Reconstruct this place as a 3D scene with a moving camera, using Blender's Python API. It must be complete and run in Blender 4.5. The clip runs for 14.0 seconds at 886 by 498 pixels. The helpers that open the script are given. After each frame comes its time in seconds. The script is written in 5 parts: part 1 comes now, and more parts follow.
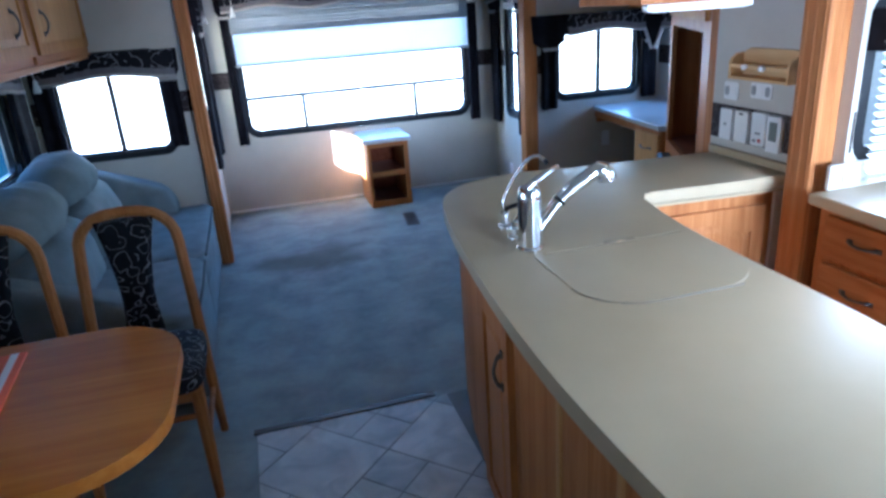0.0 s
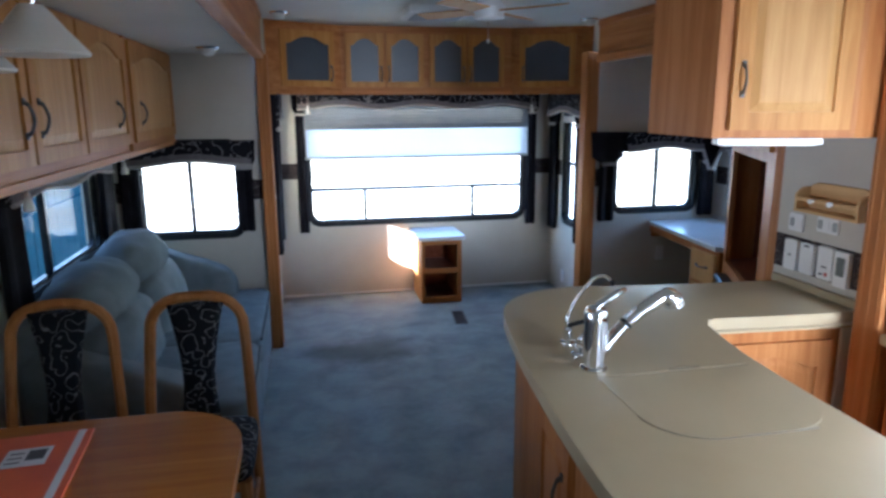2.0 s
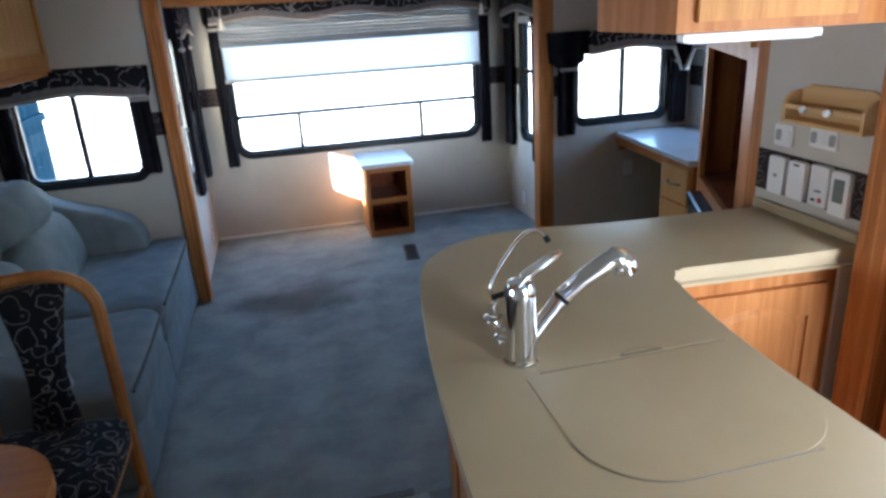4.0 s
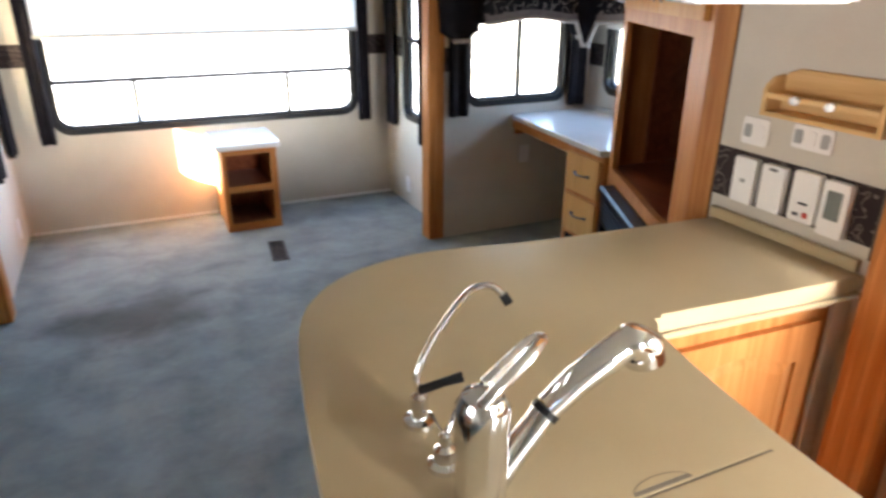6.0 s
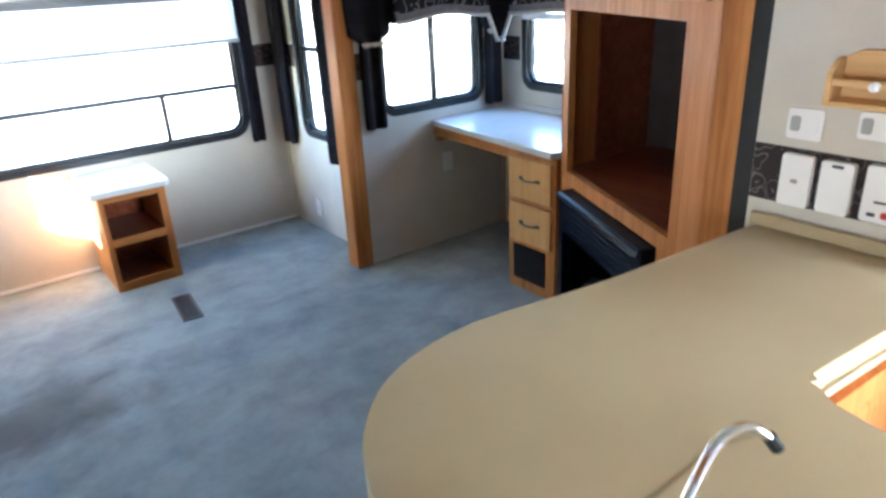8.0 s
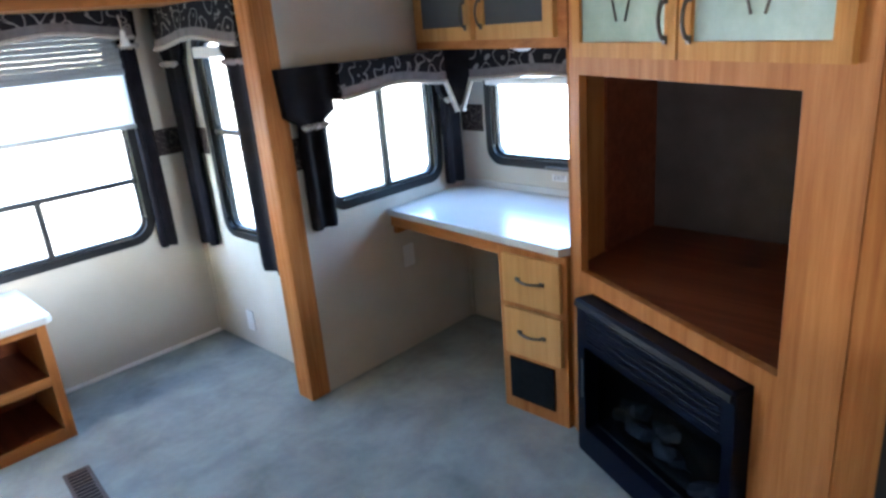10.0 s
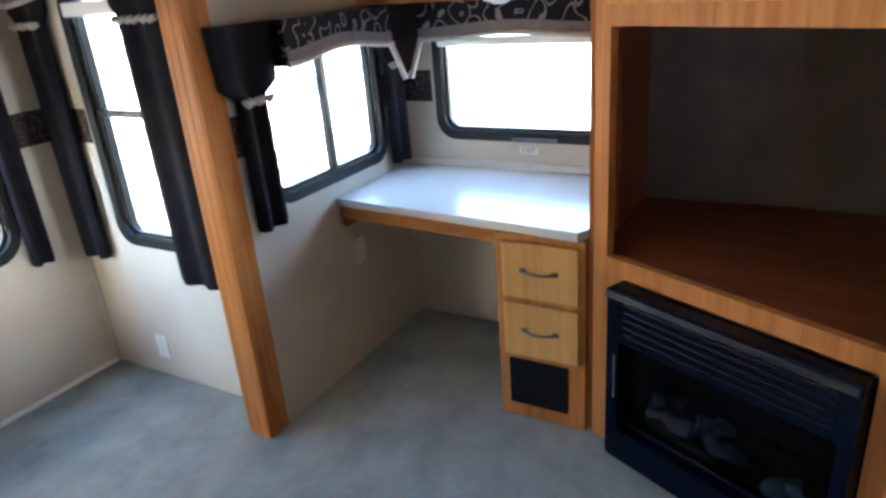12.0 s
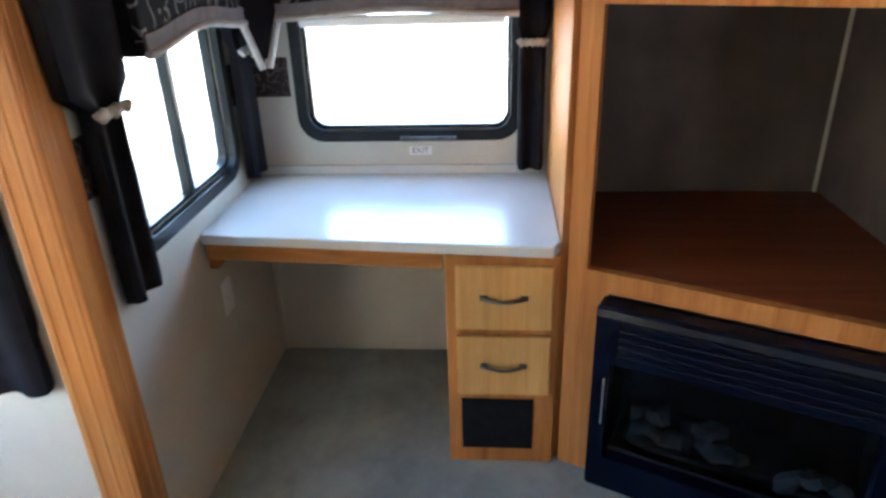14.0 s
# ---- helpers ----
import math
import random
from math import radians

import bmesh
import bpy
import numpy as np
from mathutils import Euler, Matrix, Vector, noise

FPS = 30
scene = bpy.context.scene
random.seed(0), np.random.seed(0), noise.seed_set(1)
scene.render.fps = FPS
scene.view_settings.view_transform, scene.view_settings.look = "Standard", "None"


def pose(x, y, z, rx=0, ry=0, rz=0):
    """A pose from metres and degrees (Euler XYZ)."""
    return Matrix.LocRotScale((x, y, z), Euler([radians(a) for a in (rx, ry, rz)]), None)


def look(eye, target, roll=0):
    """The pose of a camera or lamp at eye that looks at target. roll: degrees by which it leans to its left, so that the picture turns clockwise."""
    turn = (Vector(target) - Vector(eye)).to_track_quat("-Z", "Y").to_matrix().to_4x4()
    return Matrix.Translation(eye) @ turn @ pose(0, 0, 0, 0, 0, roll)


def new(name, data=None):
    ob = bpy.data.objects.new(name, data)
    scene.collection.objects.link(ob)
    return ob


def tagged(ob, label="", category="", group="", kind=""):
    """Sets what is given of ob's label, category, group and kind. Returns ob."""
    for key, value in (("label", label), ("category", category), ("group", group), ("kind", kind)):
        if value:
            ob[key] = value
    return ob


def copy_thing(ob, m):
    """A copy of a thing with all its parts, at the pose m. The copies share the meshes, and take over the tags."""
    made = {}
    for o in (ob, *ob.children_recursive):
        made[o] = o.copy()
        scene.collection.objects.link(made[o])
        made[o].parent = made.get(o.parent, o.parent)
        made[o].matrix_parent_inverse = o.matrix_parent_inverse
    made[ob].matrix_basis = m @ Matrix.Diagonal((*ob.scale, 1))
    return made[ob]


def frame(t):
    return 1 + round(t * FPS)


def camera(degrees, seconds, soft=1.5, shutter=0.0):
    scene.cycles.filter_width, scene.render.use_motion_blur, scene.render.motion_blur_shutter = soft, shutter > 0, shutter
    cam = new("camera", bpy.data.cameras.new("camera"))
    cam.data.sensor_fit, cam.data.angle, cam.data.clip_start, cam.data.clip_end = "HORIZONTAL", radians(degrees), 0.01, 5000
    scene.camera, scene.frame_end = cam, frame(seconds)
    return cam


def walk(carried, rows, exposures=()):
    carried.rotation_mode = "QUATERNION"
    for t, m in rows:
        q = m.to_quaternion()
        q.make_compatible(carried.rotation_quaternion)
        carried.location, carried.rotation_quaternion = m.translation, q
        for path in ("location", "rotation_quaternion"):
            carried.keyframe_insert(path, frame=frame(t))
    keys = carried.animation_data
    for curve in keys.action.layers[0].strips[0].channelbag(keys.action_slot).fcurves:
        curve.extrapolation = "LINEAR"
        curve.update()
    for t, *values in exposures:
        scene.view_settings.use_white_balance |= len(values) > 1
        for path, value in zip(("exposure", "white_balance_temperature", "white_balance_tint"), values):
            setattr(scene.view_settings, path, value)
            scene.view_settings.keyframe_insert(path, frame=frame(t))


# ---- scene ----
cam = camera(67.2, 14.0, soft=2.8, shutter=0.3)
PATH = [
    (0, (-0.1, -0.114, 1.612), (0.383, 1.698, 0.917), -4.0),
    (0.5, (-0.104, -0.109, 1.632), (0.415, 1.737, 1.066), -2.1),
    (1, (-0.151, -0.104, 1.646), (0.416, 1.744, 1.136), 0.1),
    (1.5, (-0.162, -0.109, 1.663), (0.352, 1.77, 1.209), -1.2),
    (2, (-0.186, -0.119, 1.676), (0.211, 1.795, 1.252), -0.3),
    (2.4, (-0.139, -0.055, 1.646), (0.045, 1.879, 1.171), -0.9),
    (2.5, (-0.096, -0.033, 1.658), (0.052, 1.896, 1.154), -1.0),
    (3, (0.141, 0.082, 1.653), (0.396, 1.992, 1.118), -1.0),
    (3.2, (0.182, 0.117, 1.655), (0.488, 2.003, 1.063), -2.1),
    (5.3, (0.157, 0.871, 1.609), (0.72, 2.659, 0.913), -1.6),
    (5.5, (0.199, 0.92, 1.59), (0.79, 2.702, 0.901), -1.7),
    (6, (0.287, 1.004, 1.572), (1.073, 2.68, 0.815), 0.4),
    (6.5, (0.219, 1.109, 1.551), (1.399, 2.541, 0.806), 3.2),
    (7, (0.099, 1.203, 1.584), (1.319, 2.608, 0.85), 2.5),
    (7.5, (0.069, 1.325, 1.567), (1.188, 2.772, 0.759), -0.3),
    (8, (0.191, 1.56, 1.563), (1.297, 3.038, 0.792), -2.9),
    (8.5, (0.326, 1.754, 1.593), (1.516, 3.198, 0.887), -3.5),
    (8.7, (0.312, 1.827, 1.602), (1.588, 3.23, 0.967), -1.4),
    (10.8, (0.521, 2.622, 1.548), (1.945, 3.853, 0.873), -8.5),
    (11, (0.477, 2.696, 1.528), (2.015, 3.787, 0.864), -5.2),
    (11.5, (0.375, 2.838, 1.564), (1.917, 3.87, 0.816), -5.7),
    (12, (0.476, 3.002, 1.546), (2.072, 3.947, 0.797), -4.7),
    (12.5, (0.606, 3.253, 1.554), (2.269, 4.042, 0.773), -2.9),
    (13, (0.692, 3.406, 1.531), (2.292, 4.122, 0.567), -3.9),
    (13.5, (0.619, 3.62, 1.557), (2.356, 4.086, 0.682), -4.1),
    (14, (0.729, 3.796, 1.538), (2.536, 3.949, 0.694), -1.9),
]
walk(cam, [(t, look(eye, target, roll)) for t, eye, target, roll in PATH],
     exposures=[(0.0, 4.05, 4450, 10), (1.0, 4.1, 4950, 11), (1.7, 4.0, 5050, 11), (2.5, 3.4, 5100, 11), (3.2, 3.55, 5100, 11), (5.4, 4.5, 6300, 14),
                (6.5, 4.85, 6800, 16), (7.5, 4.95, 6000, 11), (8.6, 5.2, 5350, 8), (11.0, 5.0, 6000, 11), (14.0, 5.05, 6350, 12)])

# ---- light ----
SUN_DIR = Vector((1.0, 0.325, -0.40)).normalized()     # the way the sunlight travels
world = bpy.data.worlds.new("sky")
scene.world = world
world.use_nodes = True
wn = world.node_tree
sky = wn.nodes.new("ShaderNodeTexSky")
sky.sky_type, sky.sun_disc = "NISHITA", False
sky.sun_elevation = math.asin(-SUN_DIR.z)
sky.sun_rotation = math.atan2(-SUN_DIR.x, -SUN_DIR.y)
wn.nodes["Background"].inputs["Strength"].default_value = 0.15
wn.links.new(sky.outputs[0], wn.nodes["Background"].inputs[0])
sun = new("sun", bpy.data.lights.new("sun", "SUN"))
sun.data.energy, sun.data.angle, sun.data.color = 5.0, radians(0.6), (1.0, 0.95, 0.86)
for place, target, w, h, watts, spread in (
        ((1.80, -1.66, 1.45), (1.55, 1.6, 1.0), 0.9, 0.95, 1.25, 44),
        ((2.2, 1.76, 1.28), (2.0, 0.0, 0.6), 0.5, 0.4, 0.7, 150),
        ((2.58, 0.48, 1.40), (1.50, 0.42, 0.80), 0.9, 0.4, 1.6, 66),
        ((-1.43, 1.30, 1.16), (1.84, 2.1, 1.62), 1.0, 0.5, 0.16, 52)):
    sky_lamp = new("window_daylight", bpy.data.lights.new("window_daylight", "AREA"))     # the sky's light in a window's opening; the first and third are added, unseen
    sky_lamp.data.shape, sky_lamp.data.size, sky_lamp.data.size_y, sky_lamp.data.energy, sky_lamp.data.color = "RECTANGLE", w, h, watts, (0.98, 0.97, 0.95)
    sky_lamp.data.spread = radians(spread)
    sky_lamp.matrix_world = look(place, target)
sun.matrix_world = look((-6, 4, 6), Vector((-6, 4, 6)) + SUN_DIR)


# ---- materials ----
def mat(name, rough=0.5, metal=0.0):
    m = bpy.data.materials.new(name)
    m.use_nodes = True
    b = m.node_tree.nodes["Principled BSDF"]
    b.inputs["Roughness"].default_value, b.inputs["Metallic"].default_value = rough, metal
    return m, m.node_tree, b


def link(nt, a, b):
    nt.links.new(a, b)


def node(nt, kind, **values):
    n = nt.nodes.new("ShaderNode" + kind)
    for k, v in values.items():
        n.inputs[k].default_value = v
    return n


def coords(nt, scale=(1, 1, 1)):
    c = nt.nodes.new("ShaderNodeNewGeometry")
    m = nt.nodes.new("ShaderNodeMapping")
    m.inputs["Scale"].default_value = scale
    link(nt, c.outputs["Position"], m.inputs[0])
    return m.outputs[0]


def ramp(nt, fac, stops):
    r = nt.nodes.new("ShaderNodeValToRGB")
    e = r.color_ramp.elements
    while len(e) < len(stops):
        e.new(0.5)
    for el, (p, c) in zip(e, stops):
        el.position, el.color = p, (*c, 1)
    link(nt, fac, r.inputs[0])
    return r.outputs[0]


def bump(nt, b, height, strength, distance):
    n = node(nt, "Bump", Strength=strength, Distance=distance)
    link(nt, height, n.inputs["Height"])
    link(nt, n.outputs[0], b.inputs["Normal"])


def mottled(name, c1, c2, rough=0.6, scale=6.0, fine=200.0, relief=0.15, depth=0.001, metal=0.0, spec=None):
    """Two-scale variation: a soft cloud of two tones with a fine grain over it."""
    m, nt, b = mat(name, rough, metal)
    p = coords(nt)
    a = node(nt, "TexNoise", Scale=scale, Detail=4.0)
    f = node(nt, "TexNoise", Scale=fine, Detail=3.0)
    link(nt, p, a.inputs["Vector"]), link(nt, p, f.inputs["Vector"])
    mx = node(nt, "Math")
    mx.operation = "MULTIPLY_ADD"
    mx.inputs[1].default_value = 0.35
    link(nt, f.outputs[0], mx.inputs[0]), link(nt, a.outputs[0], mx.inputs[2])
    link(nt, ramp(nt, mx.outputs[0], [(0.42, c1), (0.92, c2)]), b.inputs["Base Color"])
    bump(nt, b, f.outputs[0], relief, depth)
    if spec is not None:
        b.inputs["Specular IOR Level"].default_value = spec
    return m


def wood(name, dark, mid, light, along="z", rough=0.48):
    m, nt, b = mat(name, rough)
    b.inputs["Specular IOR Level"].default_value = 0.14
    s = {"x": (1.2, 26, 26), "y": (26, 1.2, 26), "z": (26, 26, 1.2)}[along]
    p = coords(nt, s)
    n1 = node(nt, "TexNoise", Scale=1.0, Detail=6.0, Roughness=0.6, Distortion=0.6)
    n2 = node(nt, "TexNoise", Scale=9.0, Detail=3.0)
    n3 = node(nt, "TexNoise", Scale=0.12, Detail=2.0)
    for n in (n1, n2, n3):
        link(nt, p, n.inputs["Vector"])
    a = node(nt, "Math")
    a.operation = "MULTIPLY_ADD"
    a.inputs[1].default_value = 0.3
    link(nt, n2.outputs[0], a.inputs[0]), link(nt, n1.outputs[0], a.inputs[2])
    a2 = node(nt, "Math")
    a2.operation = "MULTIPLY_ADD"
    a2.inputs[1].default_value = 0.35
    link(nt, n3.outputs[0], a2.inputs[0]), link(nt, a.outputs[0], a2.inputs[2])
    link(nt, ramp(nt, a2.outputs[0], [(0.5, dark), (0.78, mid), (1.0, light)]), b.inputs["Base Color"])
    bump(nt, b, n2.outputs[0], 0.12, 0.001)
    return m


OAK_D, OAK_M, OAK_L = (0.26, 0.087, 0.022), (0.40, 0.154, 0.043), (0.49, 0.214, 0.068)
oak = wood("honey_oak", OAK_D, OAK_M, OAK_L, "z")
oak_x = wood("honey_oak_x", OAK_D, OAK_M, OAK_L, "x")
oak_y = wood("honey_oak_y", OAK_D, OAK_M, OAK_L, "y")
maple = wood("pale_oak", (0.42, 0.21, 0.066), (0.54, 0.29, 0.098), (0.62, 0.355, 0.135), "z")
oak_door = wood("door_oak", (0.34, 0.14, 0.028), (0.46, 0.205, 0.048), (0.56, 0.28, 0.075), "z", 0.45)
# brown niche lining, its colour deepened to carry the niche's shade
liner = mottled("shaded_niche_lining", (0.075, 0.058, 0.052), (0.115, 0.092, 0.082), 0.7, spec=0.2)
pine = wood("pale_pine", (0.52, 0.31, 0.12), (0.64, 0.42, 0.19), (0.72, 0.5, 0.25), "y")
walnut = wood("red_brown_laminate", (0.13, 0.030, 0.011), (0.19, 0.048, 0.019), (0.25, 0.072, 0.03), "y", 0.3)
table_wood = wood("table_oak", (0.27, 0.082, 0.009), (0.36, 0.122, 0.014), (0.43, 0.165, 0.024), "x", 0.36)
wall_mat = mottled("vinyl_wall", (0.50, 0.465, 0.395), (0.60, 0.57, 0.50), 0.7, 3.0, 260, 0.25)
ceiling_mat = mottled("white_ceiling", (0.66, 0.67, 0.62), (0.74, 0.75, 0.70), 0.75, 2.0, 150, 0.2)
counter_mat = mottled("beige_worktop", (0.40, 0.315, 0.185), (0.47, 0.38, 0.235), 0.33, 3.0, 400, 0.03)
desk_mat = mottled("pale_grey_laminate", (0.56, 0.56, 0.55), (0.64, 0.64, 0.63), 0.24, 4.0, 300, 0.03)
sofa_mat = mottled("grey_blue_suede", (0.15, 0.172, 0.185), (0.225, 0.25, 0.262), 0.9, 9.0, 350, 0.3, spec=0.2)
piping_mat = mottled("dark_piping", (0.05, 0.055, 0.06), (0.08, 0.085, 0.09), 0.8)
curtain_mat = mottled("charcoal_velvet", (0.007, 0.0065, 0.009), (0.016, 0.014, 0.019), 0.85, 14, 300, 0.3, spec=0.12)
swag_mat = mottled("grey_mauve_cloth", (0.13, 0.115, 0.12), (0.2, 0.18, 0.185), 0.85, 30, 300, 0.3)
trim_mat = mottled("grey_braid", (0.33, 0.30, 0.28), (0.45, 0.42, 0.40), 0.85, 40, 300, 0.5)
black_mat = mottled("black_metal", (0.009, 0.010, 0.012), (0.017, 0.018, 0.021), 0.35, 8, 200, 0.05, spec=0.3)
blackplastic = mottled("black_plastic", (0.005, 0.005, 0.006), (0.009, 0.009, 0.010), 0.35, 8, 200, 0.02, spec=0.2)
# black enamel with the sky's blue reflection put into its base colour
fire_enamel = mottled("sky_tinted_enamel", (0.0010, 0.0022, 0.008), (0.002, 0.0038, 0.012), 0.3, 8, 200, 0.02, spec=0.12)
grille_mat = mottled("black_mesh", (0.006, 0.006, 0.007), (0.012, 0.012, 0.013), 0.8, 40, 500, 0.6, spec=0.1)
pewter = mottled("pewter", (0.10, 0.09, 0.08), (0.17, 0.16, 0.145), 0.38, 30, 200, 0.1, metal=0.85)
chrome = mottled("chrome", (0.72, 0.73, 0.75), (0.80, 0.81, 0.83), 0.09, 8, 100, 0.0, metal=1.0)
white_plastic = mottled("white_plastic", (0.76, 0.76, 0.75), (0.82, 0.82, 0.81), 0.4, 8, 200, 0.03)
grey_plastic = mottled("grey_plastic", (0.30, 0.31, 0.31), (0.36, 0.37, 0.37), 0.5)
screen_mat = mottled("grey_display", (0.16, 0.18, 0.17), (0.2, 0.22, 0.21), 0.25)
red_plastic = mottled("red_plastic", (0.45, 0.03, 0.02), (0.5, 0.05, 0.03), 0.4)
orange_paper = mottled("orange_paper", (0.62, 0.10, 0.025), (0.72, 0.135, 0.035), 0.5, 10, 200, 0.1)
white_paper = mottled("white_paper", (0.68, 0.68, 0.68), (0.76, 0.76, 0.76), 0.6)
blue_paper = mottled("pale_blue_paper", (0.42, 0.50, 0.55), (0.5, 0.58, 0.62), 0.6)
joint_mat = mottled("brown_joint", (0.14, 0.115, 0.085), (0.19, 0.16, 0.12), 0.7)
ink = mottled("dark_ink", (0.05, 0.05, 0.06), (0.08, 0.08, 0.09), 0.6)
shade_mat = mottled("frosted_glass", (0.72, 0.71, 0.67), (0.80, 0.79, 0.76), 0.35)
smoke_glass = mottled("smoked_glass", (0.055, 0.062, 0.075), (0.075, 0.082, 0.095), 0.4, 5, 60, 0.05)
green_glass = mottled("leaded_glass", (0.34, 0.44, 0.36), (0.46, 0.56, 0.48), 0.18, 9, 60, 0.1)
log_mat = mottled("ceramic_log", (0.012, 0.015, 0.02), (0.10, 0.125, 0.16), 0.9, 25, 120, 0.8, 0.006)
blind_white = mottled("white_slat", (0.70, 0.71, 0.72), (0.78, 0.79, 0.80), 0.35)
strip_mat = mottled("brown_strip", (0.05, 0.035, 0.025), (0.10, 0.07, 0.05), 0.5)
seal_mat = mottled("black_rubber", (0.012, 0.012, 0.012), (0.022, 0.022, 0.022), 0.8)
tile_mat, nt, b = mat("stone_vinyl", 0.35)
p = coords(nt)
n1 = node(nt, "TexNoise", Scale=7.0, Detail=6.0, Distortion=1.2)
info = nt.nodes.new("ShaderNodeObjectInfo")
add = node(nt, "Math")
add.operation = "MULTIPLY_ADD"
add.inputs[1].default_value = 0.28
link(nt, p, n1.inputs["Vector"]), link(nt, info.outputs["Random"], add.inputs[0]), link(nt, n1.outputs[0], add.inputs[2])
link(nt, ramp(nt, add.outputs[0], [(0.35, (0.30, 0.31, 0.32)), (0.6, (0.46, 0.46, 0.455)), (0.9, (0.64, 0.63, 0.60))]), b.inputs["Base Color"])
bump(nt, b, n1.outputs[0], 0.1, 0.002)
grout_mat = mottled("grey_joint", (0.16, 0.165, 0.17), (0.22, 0.225, 0.23), 0.8)

# cut-pile carpet: brush marks, a worn brown stain, and fibre relief
carpet, nt, b = mat("blue_grey_carpet", 0.95)
p = coords(nt)
n1 = node(nt, "TexNoise", Scale=4.5, Detail=5.0, Distortion=0.3)
n2 = node(nt, "TexNoise", Scale=260.0, Detail=3.0)
n3 = node(nt, "TexNoise", Scale=26.0, Detail=3.0)
for n in (n1, n2, n3):
    link(nt, p, n.inputs["Vector"])
a = node(nt, "Math")
a.operation = "MULTIPLY_ADD"
a.inputs[1].default_value = 0.3
link(nt, n2.outputs[0], a.inputs[0]), link(nt, n1.outputs[0], a.inputs[2])
a3 = node(nt, "Math")
a3.operation = "MULTIPLY_ADD"
a3.inputs[1].default_value = 0.25
link(nt, n3.outputs[0], a3.inputs[0]), link(nt, a.outputs[0], a3.inputs[2])
stroke_map = nt.nodes.new("ShaderNodeMapping")
stroke_map.inputs["Rotation"].default_value = (0, 0, radians(38))
stroke_map.inputs["Scale"].default_value = (3.2, 10.0, 1.0)
link(nt, p, stroke_map.inputs[0])
n4 = node(nt, "TexVoronoi", Scale=1.0)
link(nt, stroke_map.outputs[0], n4.inputs["Vector"])
a4 = node(nt, "Math")
a4.operation = "MULTIPLY_ADD"
a4.inputs[1].default_value = 0.11
link(nt, n4.outputs["Color"], a4.inputs[0]), link(nt, a3.outputs[0], a4.inputs[2])
base = ramp(nt, a4.outputs[0], [(0.5, (0.188, 0.212, 0.208)), (1.1, (0.345, 0.375, 0.362))])
sub = node(nt, "VectorMath")
sub.operation = "SUBTRACT"
sub.inputs[1].default_value = (0.16, 4.28, 0)
link(nt, p, sub.inputs[0])
sc = node(nt, "VectorMath")
sc.operation = "MULTIPLY"
sc.inputs[1].default_value = (1.5, 2.2, 1)
link(nt, sub.outputs[0], sc.inputs[0])
ln = node(nt, "VectorMath")
ln.operation = "LENGTH"
link(nt, sc.outputs[0], ln.inputs[0])
wob = node(nt, "Math")
wob.operation = "MULTIPLY_ADD"
wob.inputs[1].default_value = 0.6
link(nt, n1.outputs[0], wob.inputs[0]), link(nt, ln.outputs["Value"], wob.inputs[2])
stain = ramp(nt, wob.outputs[0], [(0.55, (0.6, 0.6, 0.6)), (1.0, (0, 0, 0))])
mix = nt.nodes.new("ShaderNodeMixRGB")
mix.inputs[2].default_value = (0.10, 0.085, 0.07, 1)
link(nt, stain, mix.inputs[0]), link(nt, base, mix.inputs[1]), link(nt, mix.outputs[0], b.inputs["Base Color"])
b.inputs["Specular IOR Level"].default_value = 0.1
bump(nt, b, n2.outputs[0], 0.6, 0.004)


def scroll(name, ground, figure, scale):
    """Damask: curling bands round scattered centres, on a dark ground."""
    m, nt, b = mat(name, 0.8)
    b.inputs["Specular IOR Level"].default_value = 0.15
    p = coords(nt)
    ns = node(nt, "TexNoise", Scale=scale * 0.8, Detail=1.0)
    link(nt, p, ns.inputs["Vector"])
    mx = nt.nodes.new("ShaderNodeMixRGB")
    mx.inputs[0].default_value = 0.09
    link(nt, p, mx.inputs[1]), link(nt, ns.outputs["Color"], mx.inputs[2])
    v = node(nt, "TexVoronoi", Scale=scale)
    link(nt, mx.outputs[0], v.inputs["Vector"])
    s = node(nt, "Math")
    s.operation = "MULTIPLY"
    s.inputs[1].default_value = 17.0
    link(nt, v.outputs["Distance"], s.inputs[0])
    w = node(nt, "Math")
    w.operation = "SINE"
    link(nt, s.outputs[0], w.inputs[0])
    link(nt, ramp(nt, w.outputs[0], [(0.86, ground), (0.95, figure)]), b.inputs["Base Color"])
    f = node(nt, "TexNoise", Scale=400.0)
    link(nt, p, f.inputs["Vector"])
    bump(nt, b, f.outputs[0], 0.3, 0.001)
    return m


damask = scroll("black_damask", (0.012, 0.012, 0.016), (0.20, 0.185, 0.178), 17.0)
damask_light = scroll("valance_damask", (0.014, 0.013, 0.017), (0.24, 0.225, 0.22), 12.0)
border_mat = scroll("damask_border", (0.035, 0.026, 0.026), (0.16, 0.13, 0.12), 20.0)
glass, nt, b = mat("clear_glass", 0.02)
nt.nodes.remove(b)
tr, gl, ms = (nt.nodes.new("ShaderNode" + k) for k in ("BsdfTransparent", "BsdfGlossy", "MixShader"))
tr.inputs[0].default_value = (0.95, 0.97, 0.97, 1)
gl.inputs["Roughness"].default_value = 0.03
ms.inputs[0].default_value = 0.05
link(nt, tr.outputs[0], ms.inputs[1]), link(nt, gl.outputs[0], ms.inputs[2])
link(nt, ms.outputs[0], nt.nodes["Material Output"].inputs[0])
fire_glass = glass.copy()
fire_glass.name = "tinted_fire_glass"
for n in fire_glass.node_tree.nodes:
    if n.type == "BSDF_TRANSPARENT":
        n.inputs[0].default_value = (0.62, 0.64, 0.68, 1)
    if n.type == "MIX_SHADER":
        n.inputs[0].default_value = 0.015
